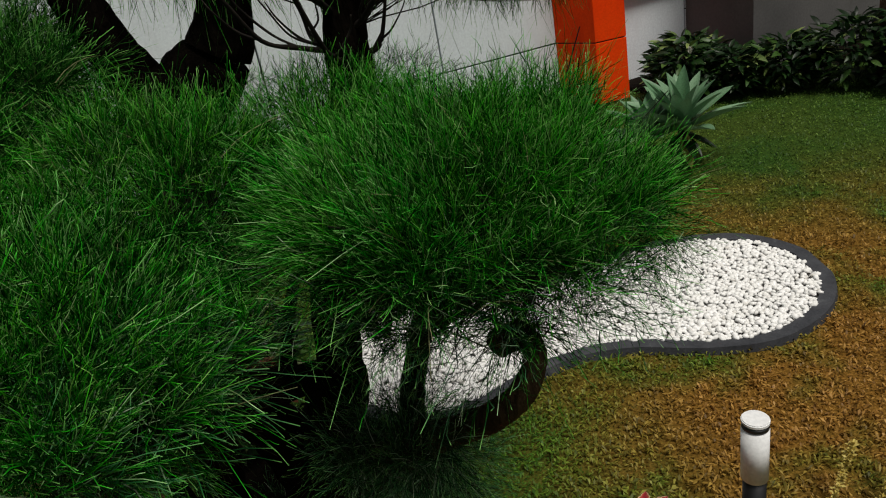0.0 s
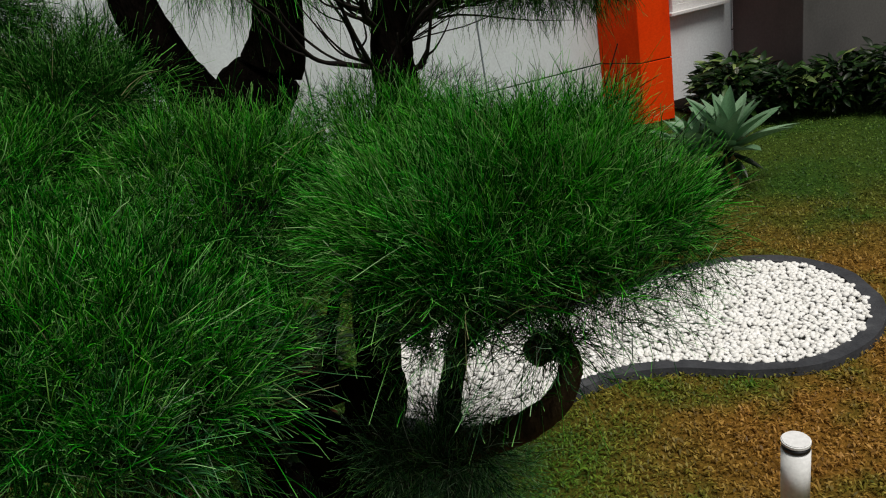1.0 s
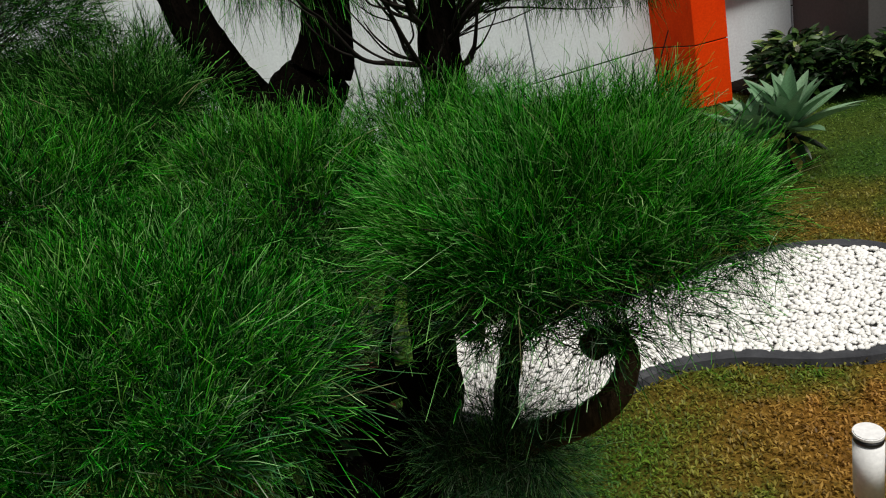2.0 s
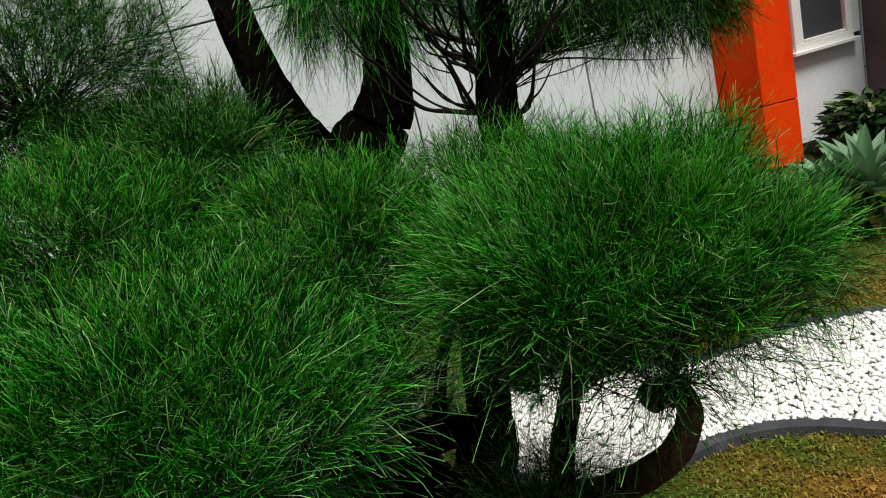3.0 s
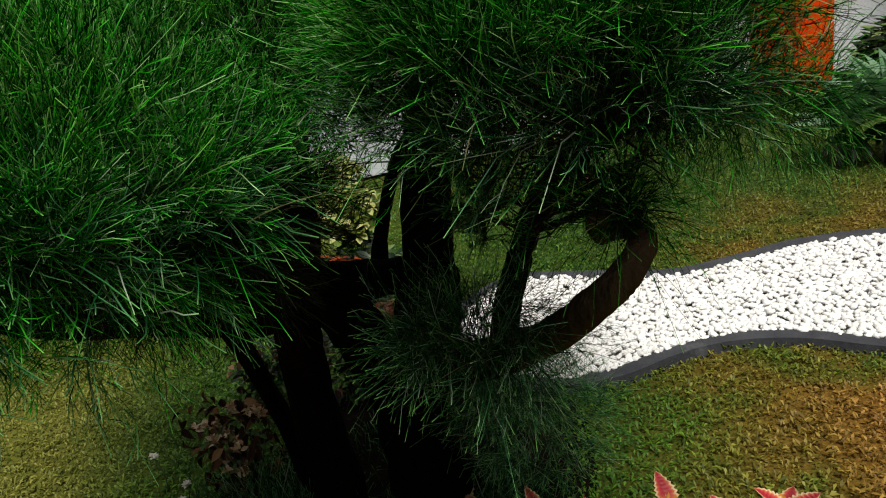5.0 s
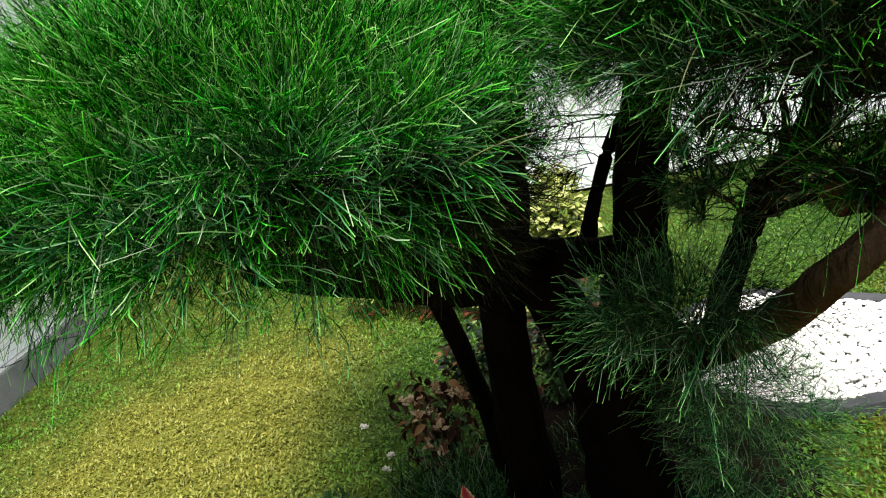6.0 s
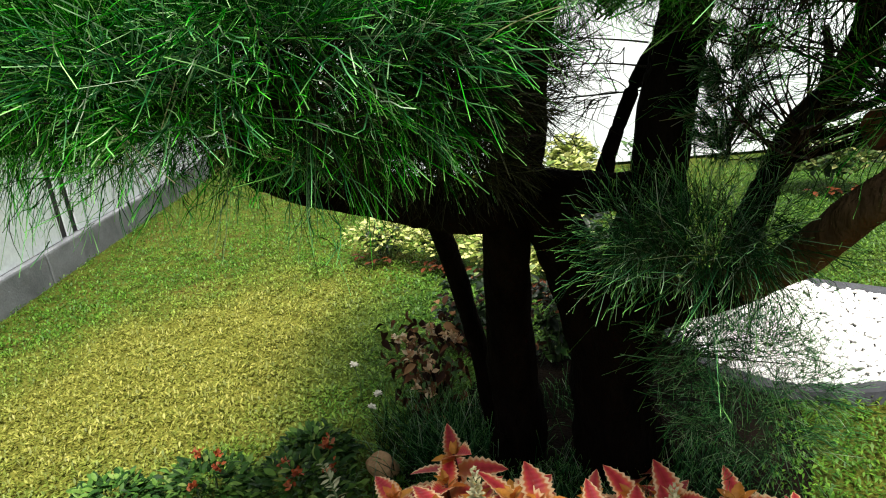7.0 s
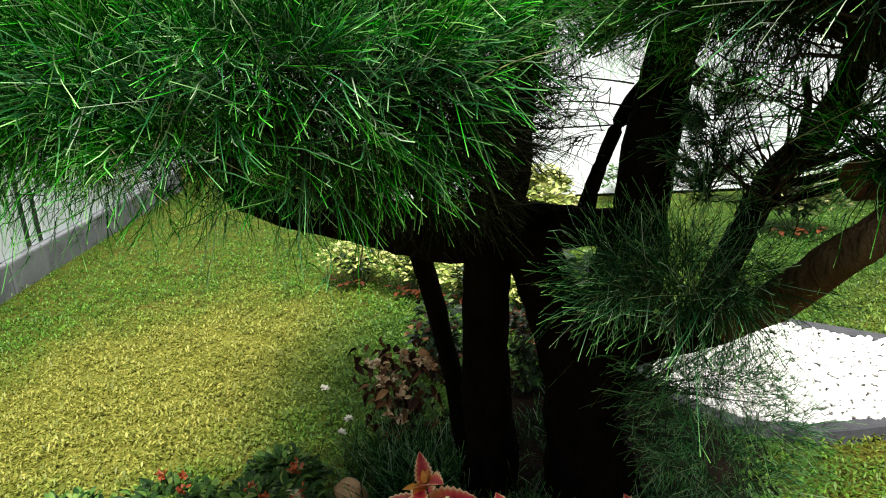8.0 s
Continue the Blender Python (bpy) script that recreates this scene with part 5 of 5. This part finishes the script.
BROAD = (0.115, 0.036, 5, 0.15, 0.35, 0.0, 0.45, 1)
for i, (x, y, rx, ry, rz) in enumerate([(1.36, 3.10, 0.22, 0.2, 0.185), (1.66, 3.02, 0.24, 0.22, 0.16), (2.00, 2.94, 0.26, 0.22, 0.17), (1.48, 3.35, 0.24, 0.2, 0.20), (2.36, 2.76, 0.3, 0.28, 0.22), (2.80, 2.55, 0.36, 0.34, 0.30), (2.62, 2.35, 0.26, 0.24, 0.18)]):
    ex = [("bud", (0.05, 0.03, 4, 0.4, 0.1, 0, 0.4, 1), M_WHITEFL, [aim((-0.02, -0.16, 0.34), 20 + 70 * k, 78, 0, 1.0) for k in range(5)], "white flower bud")] if i == 0 else None
    build_shrub("broadleaf_shrub", (x, y, 0), (rx * 1.1, ry * 1.1, rz), 520, BROAD, M_SHRUB, "dark green broad-leaved shrub at the foot of the wall" if i else "dark green broad-leaved shrub with one white bud", "shrub", "shrubs along the wall", extra=ex, low=-0.95)

# low variegated clumps with rusty lower leaves, at the lawn's back
VAR = (0.031, 0.018, 4, 0.1, 0.2, 0.0, 0.5, 1)
for x, y, rx, ry, rz in [(-2.40, 0.74, 0.20, 0.14, 0.10), (-2.08, 0.72, 0.18, 0.13, 0.10), (-1.80, 0.68, 0.14, 0.12, 0.085), (-1.50, 0.60, 0.13, 0.12, 0.085)]:
    rust = [aim((random.uniform(-rx, rx) * 0.55, -ry * 0.62 + random.uniform(-0.03, 0.02), random.uniform(0.02, 0.055)), random.uniform(200, 340), random.uniform(-10, 40), 0, random.uniform(0.7, 1.0)) for _ in range(16)]
    build_shrub("variegated_clump", (x, y, 0), (rx, ry, rz), 430, VAR, M_VARY, "low cream and green variegated clump with rusty lower leaves", "plant", "variegated clumps", core=130, extra=[("lower_foliage", (0.05, 0.025, 4, 0.1, 0.3, 0, 0.5, 1), M_REDLEAF, rust, "rust-red lower leaves")])
rust = [aim((random.uniform(-0.09, 0.11), -0.13 + random.uniform(-0.03, 0.03), random.uniform(0.03, 0.11)), random.uniform(200, 340), random.uniform(-10, 50), random.uniform(-30, 30), random.uniform(0.8, 1.4)) for _ in range(46)]
build_shrub("variegated_clump", (-1.60, 1.12, 0), (0.165, 0.13, 0.205), 460, (0.046, 0.030, 4, 0.1, 0.35, 0.0, 0.5, 1), M_VARY, "rounded yellow-green variegated clump with rusty lower leaves", "plant", "variegated clumps", core=130, extra=[("lower_foliage", (0.05, 0.028, 4, 0.1, 0.3, 0, 0.5, 1), M_RUST, rust, "rust-red lower leaves"), ("inner_foliage", (0.05, 0.03, 4, 0.1, 0.3, 0, 0.5, 1), M_SHRUB, [aim((0.09 * math.cos(k * 2.4), 0.06 * math.sin(k * 2.4), 0.02 + 0.0028 * k), k * 77, 10, 0, 1.3) for k in range(90)], "inner leaves coloured dark for the shade inside the clump")])
build_shrub("variegated_clump", (-2.00, 2.10, 0), (0.17, 0.12, 0.16), 620, (0.036, 0.022, 4, 0.1, 0.2, 0.0, 0.5, 1), M_VARY, "pale yellow-green variegated clump at the wall's foot", "plant", "variegated clumps", core=200)
build_shrub("variegated_clump", (-0.66, 2.08, 0), (0.24, 0.16, 0.14), 620, (0.042, 0.025, 4, 0.1, 0.2, 0.0, 0.5, 1), M_VARYDULL, "olive-green variegated clump with rusty lower leaves", "plant", "variegated clumps", core=130, extra=[("lower_foliage", (0.05, 0.028, 4, 0.1, 0.3, 0, 0.5, 1), M_REDLEAF, [aim((0.03 + random.uniform(-0.10, 0.10), -0.12 + random.uniform(-0.03, 0.03), random.uniform(0.02, 0.06)), random.uniform(200, 340), random.uniform(-10, 40), 0, 1.0) for _ in range(9)], "rust-red lower leaves")])
for x, y in [(-1.62, 2.60), (-0.95, 2.72), (-0.62, 2.80), (-0.28, 2.86)]:
    build_shrub("fern_clump", (x, y, 0), (0.20, 0.14, 0.12), 260, (0.05, 0.018, 4, 0.1, 0.3, 0, 0.5, 1), M_SHRUB_LIGHT, "low green leafy clump at the wall's foot", "plant", "clumps by the wall")

# dried flower clump left of the trunk
dead_leaves, pale_heads = [], []
for k in range(230):
    p = (max(-0.11, min(0.11, random.gauss(0, 0.06))), max(-0.09, min(0.09, random.gauss(0, 0.05))), random.uniform(0.05, 0.30))
    dead_leaves.append(aim(p, random.uniform(0, 360), random.uniform(-75, 25), random.uniform(-60, 60), random.uniform(0.6, 1.25)))
for k in range(17):
    p = (max(-0.10, min(0.10, random.gauss(0, 0.05))), random.uniform(-0.09, 0.0), random.uniform(0.12, 0.29))
    pale_heads += blossom(p, 9, 0.014)
PETAL = (0.019, 0.011, 3, 0.3, 0.4, 0, 0.5, 1)
build_shrub("dried_flower_clump", (-1.440, -0.395, 0), (0.10, 0.08, 0.12), 40, (0.022, 0.012, 4, 0.3, 0.5, 0, 0.5, 1), M_SHRUB_LIGHT, "withered dark brown flower clump beside the trunk", "plant", stems=16, extra=[("dry_leaf", (0.032, 0.018, 4, 0.35, 0.7, 0, 0.5, 1), M_DEAD, dead_leaves, "curled dark brown leaves"), ("flower_head", PETAL, M_DRYHEAD, pale_heads, "pale pinkish faded heads")])
build_shrub("dried_flower_clump", (-1.237, 0.163, 0), (0.13, 0.11, 0.13), 220, (0.04, 0.02, 4, 0.3, 0.5, 0, 0.5, 1), M_REDLEAF, "rusty brown clump behind the trunks", "plant")


build_shrub("leafy_clump", (-1.27, 0.532, 0), (0.17, 0.14, 0.15), 320, (0.06, 0.028, 4, 0.1, 0.3, 0, 0.5, 1), M_SHRUB, "low dark green leafy clump behind the trunks", "plant", low=-0.9)


for x, y, rx, rz in [(-1.581, 0.056, 0.10, 0.13), (-1.274, 0.026, 0.09, 0.15), (-1.681, 0.606, 0.12, 0.12)]:
    build_shrub("leafy_clump", (x, y, 0), (rx, 0.08, rz), 190, (0.036, 0.018, 4, 0.2, 0.35, 0, 0.5, 1), M_SHRUB, "dark leafy clump with a few rusty leaves behind the trunks", "plant", "dark clumps", low=-0.9, core=60, extra=[("dry_leaf", (0.034, 0.018, 4, 0.2, 0.3, 0, 0.5, 1), M_DEAD, [aim((random.uniform(-rx, rx) * 0.8, random.uniform(-0.08, 0.0), random.uniform(0.06, 1.8 * rz)), random.uniform(180, 360), random.uniform(-20, 50), random.uniform(-40, 40), random.uniform(0.7, 1.3)) for _ in range(34)], "withered brown leaves")])


def build_white_flower(at, h):
    s = thing("white_flower", "small white flower on a thin stem in the lawn", "flower", Matrix.Translation(at), group="white flowers")
    v, f = tube([(0, 0, -0.01, 0.0022), (0.008, 0.0, h * 0.5, 0.002), (-0.005, 0.0, h, 0.0016)], 3, 5)
    child("stem", mesh_of("stem", v, f, M_STEM), s)
    v, f = scatter(leaf_shape(0.016, 0.010, 3, 0.2, 0.2, 0, 0.5, 1), [aim((-0.005, 0, h), 40 * k, random.uniform(0, 70), 0, 1) for k in range(14)])
    child("bloom", fast_mesh("bloom", v, f, M_WHITEFL), s)


for x, y, h in [(-1.735, -0.35, 0.105), (-1.569, -0.462, 0.10), (-1.575, -0.49, 0.075)]:
    build_white_flower((x, y, 0), h)

# ixora shrubs with red heads
IX = (0.028, 0.0125, 5, 0.15, 0.25, 0.0, 0.5, 1)
for i, (x, y, rx, ry, rz, heads) in enumerate([(-1.728, -0.915, 0.15, 0.11, 0.068, 4), (-1.532, -0.834, 0.15, 0.11, 0.07, 4), (-1.94, -1.012, 0.13, 0.09, 0.05, 0), (-1.600, -0.690, 0.10, 0.08, 0.06, 2)]):
    pts = []
    for k in range(heads):
        pts += blossom((rx * random.uniform(-0.7, 0.7), ry * random.uniform(-0.6, 0.6), rz * 2 + random.uniform(-0.02, 0.015)), 16, 0.016)
    ex = [("flower_head", (0.013, 0.008, 3, 0.2, 0.2, 0, 0.5, 1), M_RED, pts, "red-orange flower heads")] if heads else None
    build_shrub("ixora_shrub", (x, y, 0), (rx, ry, rz), 620, IX, M_IXORA, "low dark-leaved shrub with red flower heads" if heads else "low fresh green shrub without flowers", "shrub", "shrubs before the lawn", extra=ex)


def build_silver_spike(at, yaw):
    s = thing("silver_spike", "pale silvery feathered spike among the shrubs", "plant", Matrix.Translation(at))
    end = Vector((math.cos(yaw) * 0.13, math.sin(yaw) * 0.13, 0.16))
    v, f = tube([(0, 0, 0, 0.003), (*(end * 0.5 + Vector((0, 0, 0.03))), 0.0025), (*end, 0.001)], 5, 5)
    child("stem", mesh_of("stem", v, f, M_STEM), s)
    ms = []
    for k in range(46):
        t = k / 46
        p = end * t + Vector((0, 0, 0.12 * t * (1 - t)))
        ms.append(aim(p, math.degrees(yaw) + (70 if k % 2 else -70) + random.uniform(-28, 28), 15 + random.uniform(-25, 30), random.uniform(-40, 40), (1.1 - 0.7 * t) * random.uniform(0.6, 1.15)))
    v, f = scatter(leaf_shape(0.032, 0.011, 3, 0.2, 0.2, 0, 0.5, 1), ms)
    child("feathering", fast_mesh("feathering", v, f, M_SILVER), s)


build_silver_spike((-1.205, -1.020, 0.12), radians(150))


def build_stone(at, r):
    bm = bmesh.new()
    bmesh.ops.create_icosphere(bm, subdivisions=3, radius=1)
    for v in bm.verts:
        v.co = v.co * (1 + 0.25 * noise.noise(v.co * 1.3 + Vector((4, 2, 1))) + 0.04 * noise.noise(v.co * 6))
        v.co = Vector((v.co.x * r, v.co.y * r * 0.8, v.co.z * r * 0.75))
    me = bpy.data.meshes.new("garden_stone")
    bm.to_mesh(me); bm.free()
    me.materials.append(M_STONE)
    me.polygons.foreach_set("use_smooth", [True] * len(me.polygons))
    tagged(new("garden_stone", me), "rounded brown field stone on the soil", "stone").location = at


build_stone((-1.446, -0.639, 0.032), 0.042)


def build_tuft(at, n, h, label):
    global rng
    p = rng.normal(scale=(0.07, 0.06, 0), size=(n, 3))
    p[:, 2] = 0
    d = unit(np.stack([rng.normal(scale=0.45, size=n), rng.normal(scale=0.45, size=n), np.ones(n)], 1))
    v, f = strands(p, d, rng.uniform(0.5, 1.0, n) * h, rng.uniform(0.0009, 0.0018, n), rng.uniform(0.0, 0.4, n), segs=3, taper=0.3)
    me = fast_mesh("grass_tuft", v, f, M_NEEDLE_SHADE, 3)
    tagged(new("grass_tuft", me), label, "grass", "tufts at the trunk", "stuff").location = at


for x, y, h in [(-1.361, -0.501, 0.21), (-1.285, -0.544, 0.20), (-1.420, -0.470, 0.17), (-1.248, -0.541, 0.18), (-1.133, -0.571, 0.12), (-0.810, -0.506, 0.12), (-1.080, -0.212, 0.12), (-1.019, -0.581, 0.12), (-0.924, -0.574, 0.13), (-1.168, -0.651, 0.13), (-0.756, -0.382, 0.13), (-0.841, -0.160, 0.10), (-1.119, 0.060, 0.10)]:
    build_tuft((x, y, 0.0), 320, h, "thin dark grass tuft at the foot of the trunks")


# ---- coleus row ----
COLEUS_LEAVES, YOUNG_LEAVES = [], []
for k in range(4):
    sh = leaf_shape(0.094, 0.048 + 0.004 * k, 17, 0.12 + 0.03 * k, 0.18 + 0.10 * k, 0.12, 0.36, 3)
    COLEUS_LEAVES.append(mesh_of("leaf", sh[0], sh[1], M_COLEUS, uvs=sh[2]))
for k in range(2):
    sh = leaf_shape(0.040, 0.017 + 0.003 * k, 9, 0.25, 0.15, 0.08, 0.45, 2)
    YOUNG_LEAVES.append(mesh_of("young_leaf", sh[0], sh[1], M_YOUNG))


def build_coleus(at, height, scale, seed, label, spike=False, turn=None, peak=42):
    """Opposite pairs of broad leaves, each pair turned against the one below, and small orange leaves in the heart."""
    r = random.Random(seed)
    c = thing("coleus_plant", label, "coleus", Matrix.Translation(at), group="coleus in front of the tree")
    v, f = tube([(0, 0, -0.02, 0.006), (0.005, 0.004, height * 0.5, 0.005), (0, 0, height, 0.003)], 3, 6)
    child("stem", mesh_of("stem", v, f, M_REDLEAF), c)
    turn = r.uniform(0, 90) if turn is None else turn
    for tier, (k, size, pitch) in enumerate([(0.42, 1.0, -12), (0.62, 1.08, 2), (0.80, 1.0, 18), (0.93, 0.80, peak)]):
        for j in range(2 if tier else 4):
            yaw = turn + 90 * tier + (180 if tier else 90) * j + r.uniform(-16, 16)
            child("leaf", COLEUS_LEAVES[r.randrange(4)], c, m=aim((0, 0, height * k), yaw, pitch + r.uniform(-14, 14), r.uniform(-22, 22), size * scale * r.uniform(0.85, 1.12)))
    for j in range(6):
        child("young_leaf", YOUNG_LEAVES[j % 2], c, "small orange young leaf", m=aim((0, 0, height * (0.93 + 0.012 * j)), turn + 60 * j + r.uniform(-15, 15), 22 + 9 * j + r.uniform(-8, 8), r.uniform(-20, 20), scale * (1.15 - 0.1 * j)))
    if spike:
        ms = []
        for j in range(54):
            q = j / 54
            ms.append(aim((0.004 * math.sin(j), 0.004 * math.cos(j), height + 0.005 + 0.085 * q), j * 137.5, 20 + 45 * q, 0, 1.15 - 0.75 * q))
        v, f = scatter(leaf_shape(0.020, 0.011, 3, 0.3, 0.2, 0, 0.5, 1), ms)
        child("flower_spike", fast_mesh("flower_spike", v, f, M_CREAM), c, "pale cream flower spike")


build_coleus((-1.165, -0.752, 0), 0.205, 1.05, 0, "tall crimson coleus with an upright pointed top leaf", turn=-147, peak=70)
spots = [(-1.03, -0.90, 0.215, True), (-0.726, -0.81, 0.20, True), (-0.49, -0.68, 0.12, False), (-0.54, -0.68, 0.13, False)]
for row, (dy, hh) in enumerate([(0.07, 0.172), (-0.005, 0.20), (-0.09, 0.20), (-0.185, 0.175)]):
    for k in range(13):
        x = -1.20 + 0.92 * (k + 0.45 * (row % 2)) / 12 + random.uniform(-0.02, 0.02)
        y = -0.83 + 0.08 * (x + 1.2) + 0.34 * max(0.0, min(x, -0.52) + 0.775) - 0.35 * max(0.0, x + 0.52) + dy + random.uniform(-0.02, 0.02)
        if row == 0 and x > -0.52:
            continue
        spots.append((x, y, hh + random.uniform(-0.03, 0.015) - (0.05 if row == 0 and x < -0.92 else 0) - 0.18 * max(0.0, x + 0.58) - (0.03 if row == 0 and x > -0.64 else 0), False))
for i, (x, y, h, sp) in enumerate(spots):
    build_coleus((x, y, 0), h, random.uniform(0.95, 1.2), i, "crimson coleus with a cream flower spike and pale leaf margins" if sp else "crimson coleus with orange hearts and pale scalloped margins", sp)
for x, y, k in [(-0.41, -0.60, 91), (-0.29, -0.63, 92), (-0.20, -0.60, 93), (-0.37, -0.66, 94)]:
    build_coleus((x, y, 0), 0.14 if k == 91 else 0.125, 0.95, k, "crimson coleus with orange hearts and pale scalloped margins")
build_coleus((-0.868, -0.51, 0), 0.075, 0.9, 77, "dark red coleus in the tree's shade")
build_coleus((-0.80, -0.55, 0), 0.055, 0.85, 78, "dark red coleus in the tree's shade")


# ---- bollard lamp and straw spikes ----
def build_bollard(at):
    b = thing("bollard_lamp", "short white garden bollard lamp with a dark ring", "lamp", Matrix.Translation(at))
    r = 0.027

    def drum(z0, z1, rad, bev=0.002):
        bm = bmesh.new()
        bmesh.ops.create_cone(bm, cap_ends=True, segments=32, radius1=rad, radius2=rad, depth=z1 - z0, matrix=Matrix.Translation((0, 0, (z0 + z1) / 2)))
        bmesh.ops.bevel(bm, geom=[e for e in bm.edges if len(e.link_faces) == 2 and abs(e.link_faces[0].normal.z - e.link_faces[1].normal.z) > 0.5], offset=bev, segments=2, affect="EDGES")
        return bm
    part("post", drum(-0.02, 0.30, r * 0.86), M_METAL, b, "dark metal post", True)
    part("diffuser", drum(0.30, 0.430, r), M_CAP, b, "white diffuser", True)
    part("ring", drum(0.430, 0.443, r * 0.97), M_METAL, b, "dark ring", True)
    part("cap", drum(0.443, 0.452, r, 0.002), M_CAP, b, "white cap", False)


build_bollard((0.00, -0.72, 0))


def build_spike(at, yaw, length):
    s = thing("straw_spike", "dry yellow flower spike leaning over the lawn", "plant", Matrix.Translation(at), group="straw spikes")
    end = Vector((math.cos(yaw) * length * 0.8, math.sin(yaw) * length * 0.8, length * 0.55))
    v, f = tube([(0, 0, -0.01, 0.003), (*(end * 0.5), 0.0025), (*end, 0.001)], 4, 5)
    child("stem", mesh_of("stem", v, f, M_STRAW), s)
    ms = [aim(end * (0.2 + 0.8 * k / 150), random.uniform(0, 360), random.uniform(10, 60), 0, random.uniform(0.7, 1.2)) for k in range(150)]
    v, f = scatter(leaf_shape(0.017, 0.008, 3, 0.3, 0.1, 0, 0.5, 1), ms)
    child("seed_head", fast_mesh("seed_head", v, f, M_STRAW), s)


build_spike((0.18, -0.66, 0), radians(40), 0.26)
build_spike((0.30, -0.66, 0), radians(35), 0.22)


def build_palm_trunk(at, h):
    p = thing("palm_trunk", "ringed brown palm trunk beside the grey wall", "palm", Matrix.Translation(at))
    rows = [(0.01 * math.sin(k), 0.008 * math.cos(2 * k), h * k / 24, 0.075 - 0.0008 * k + (0.006 if k % 2 else 0)) for k in range(25)]
    v, f = tube(rows, 3, 16, 0.06, 3.0)
    child("trunk", mesh_of("trunk", v, f, M_PALM), p)


build_palm_trunk((2.58, 2.72, -0.02), 2.8)
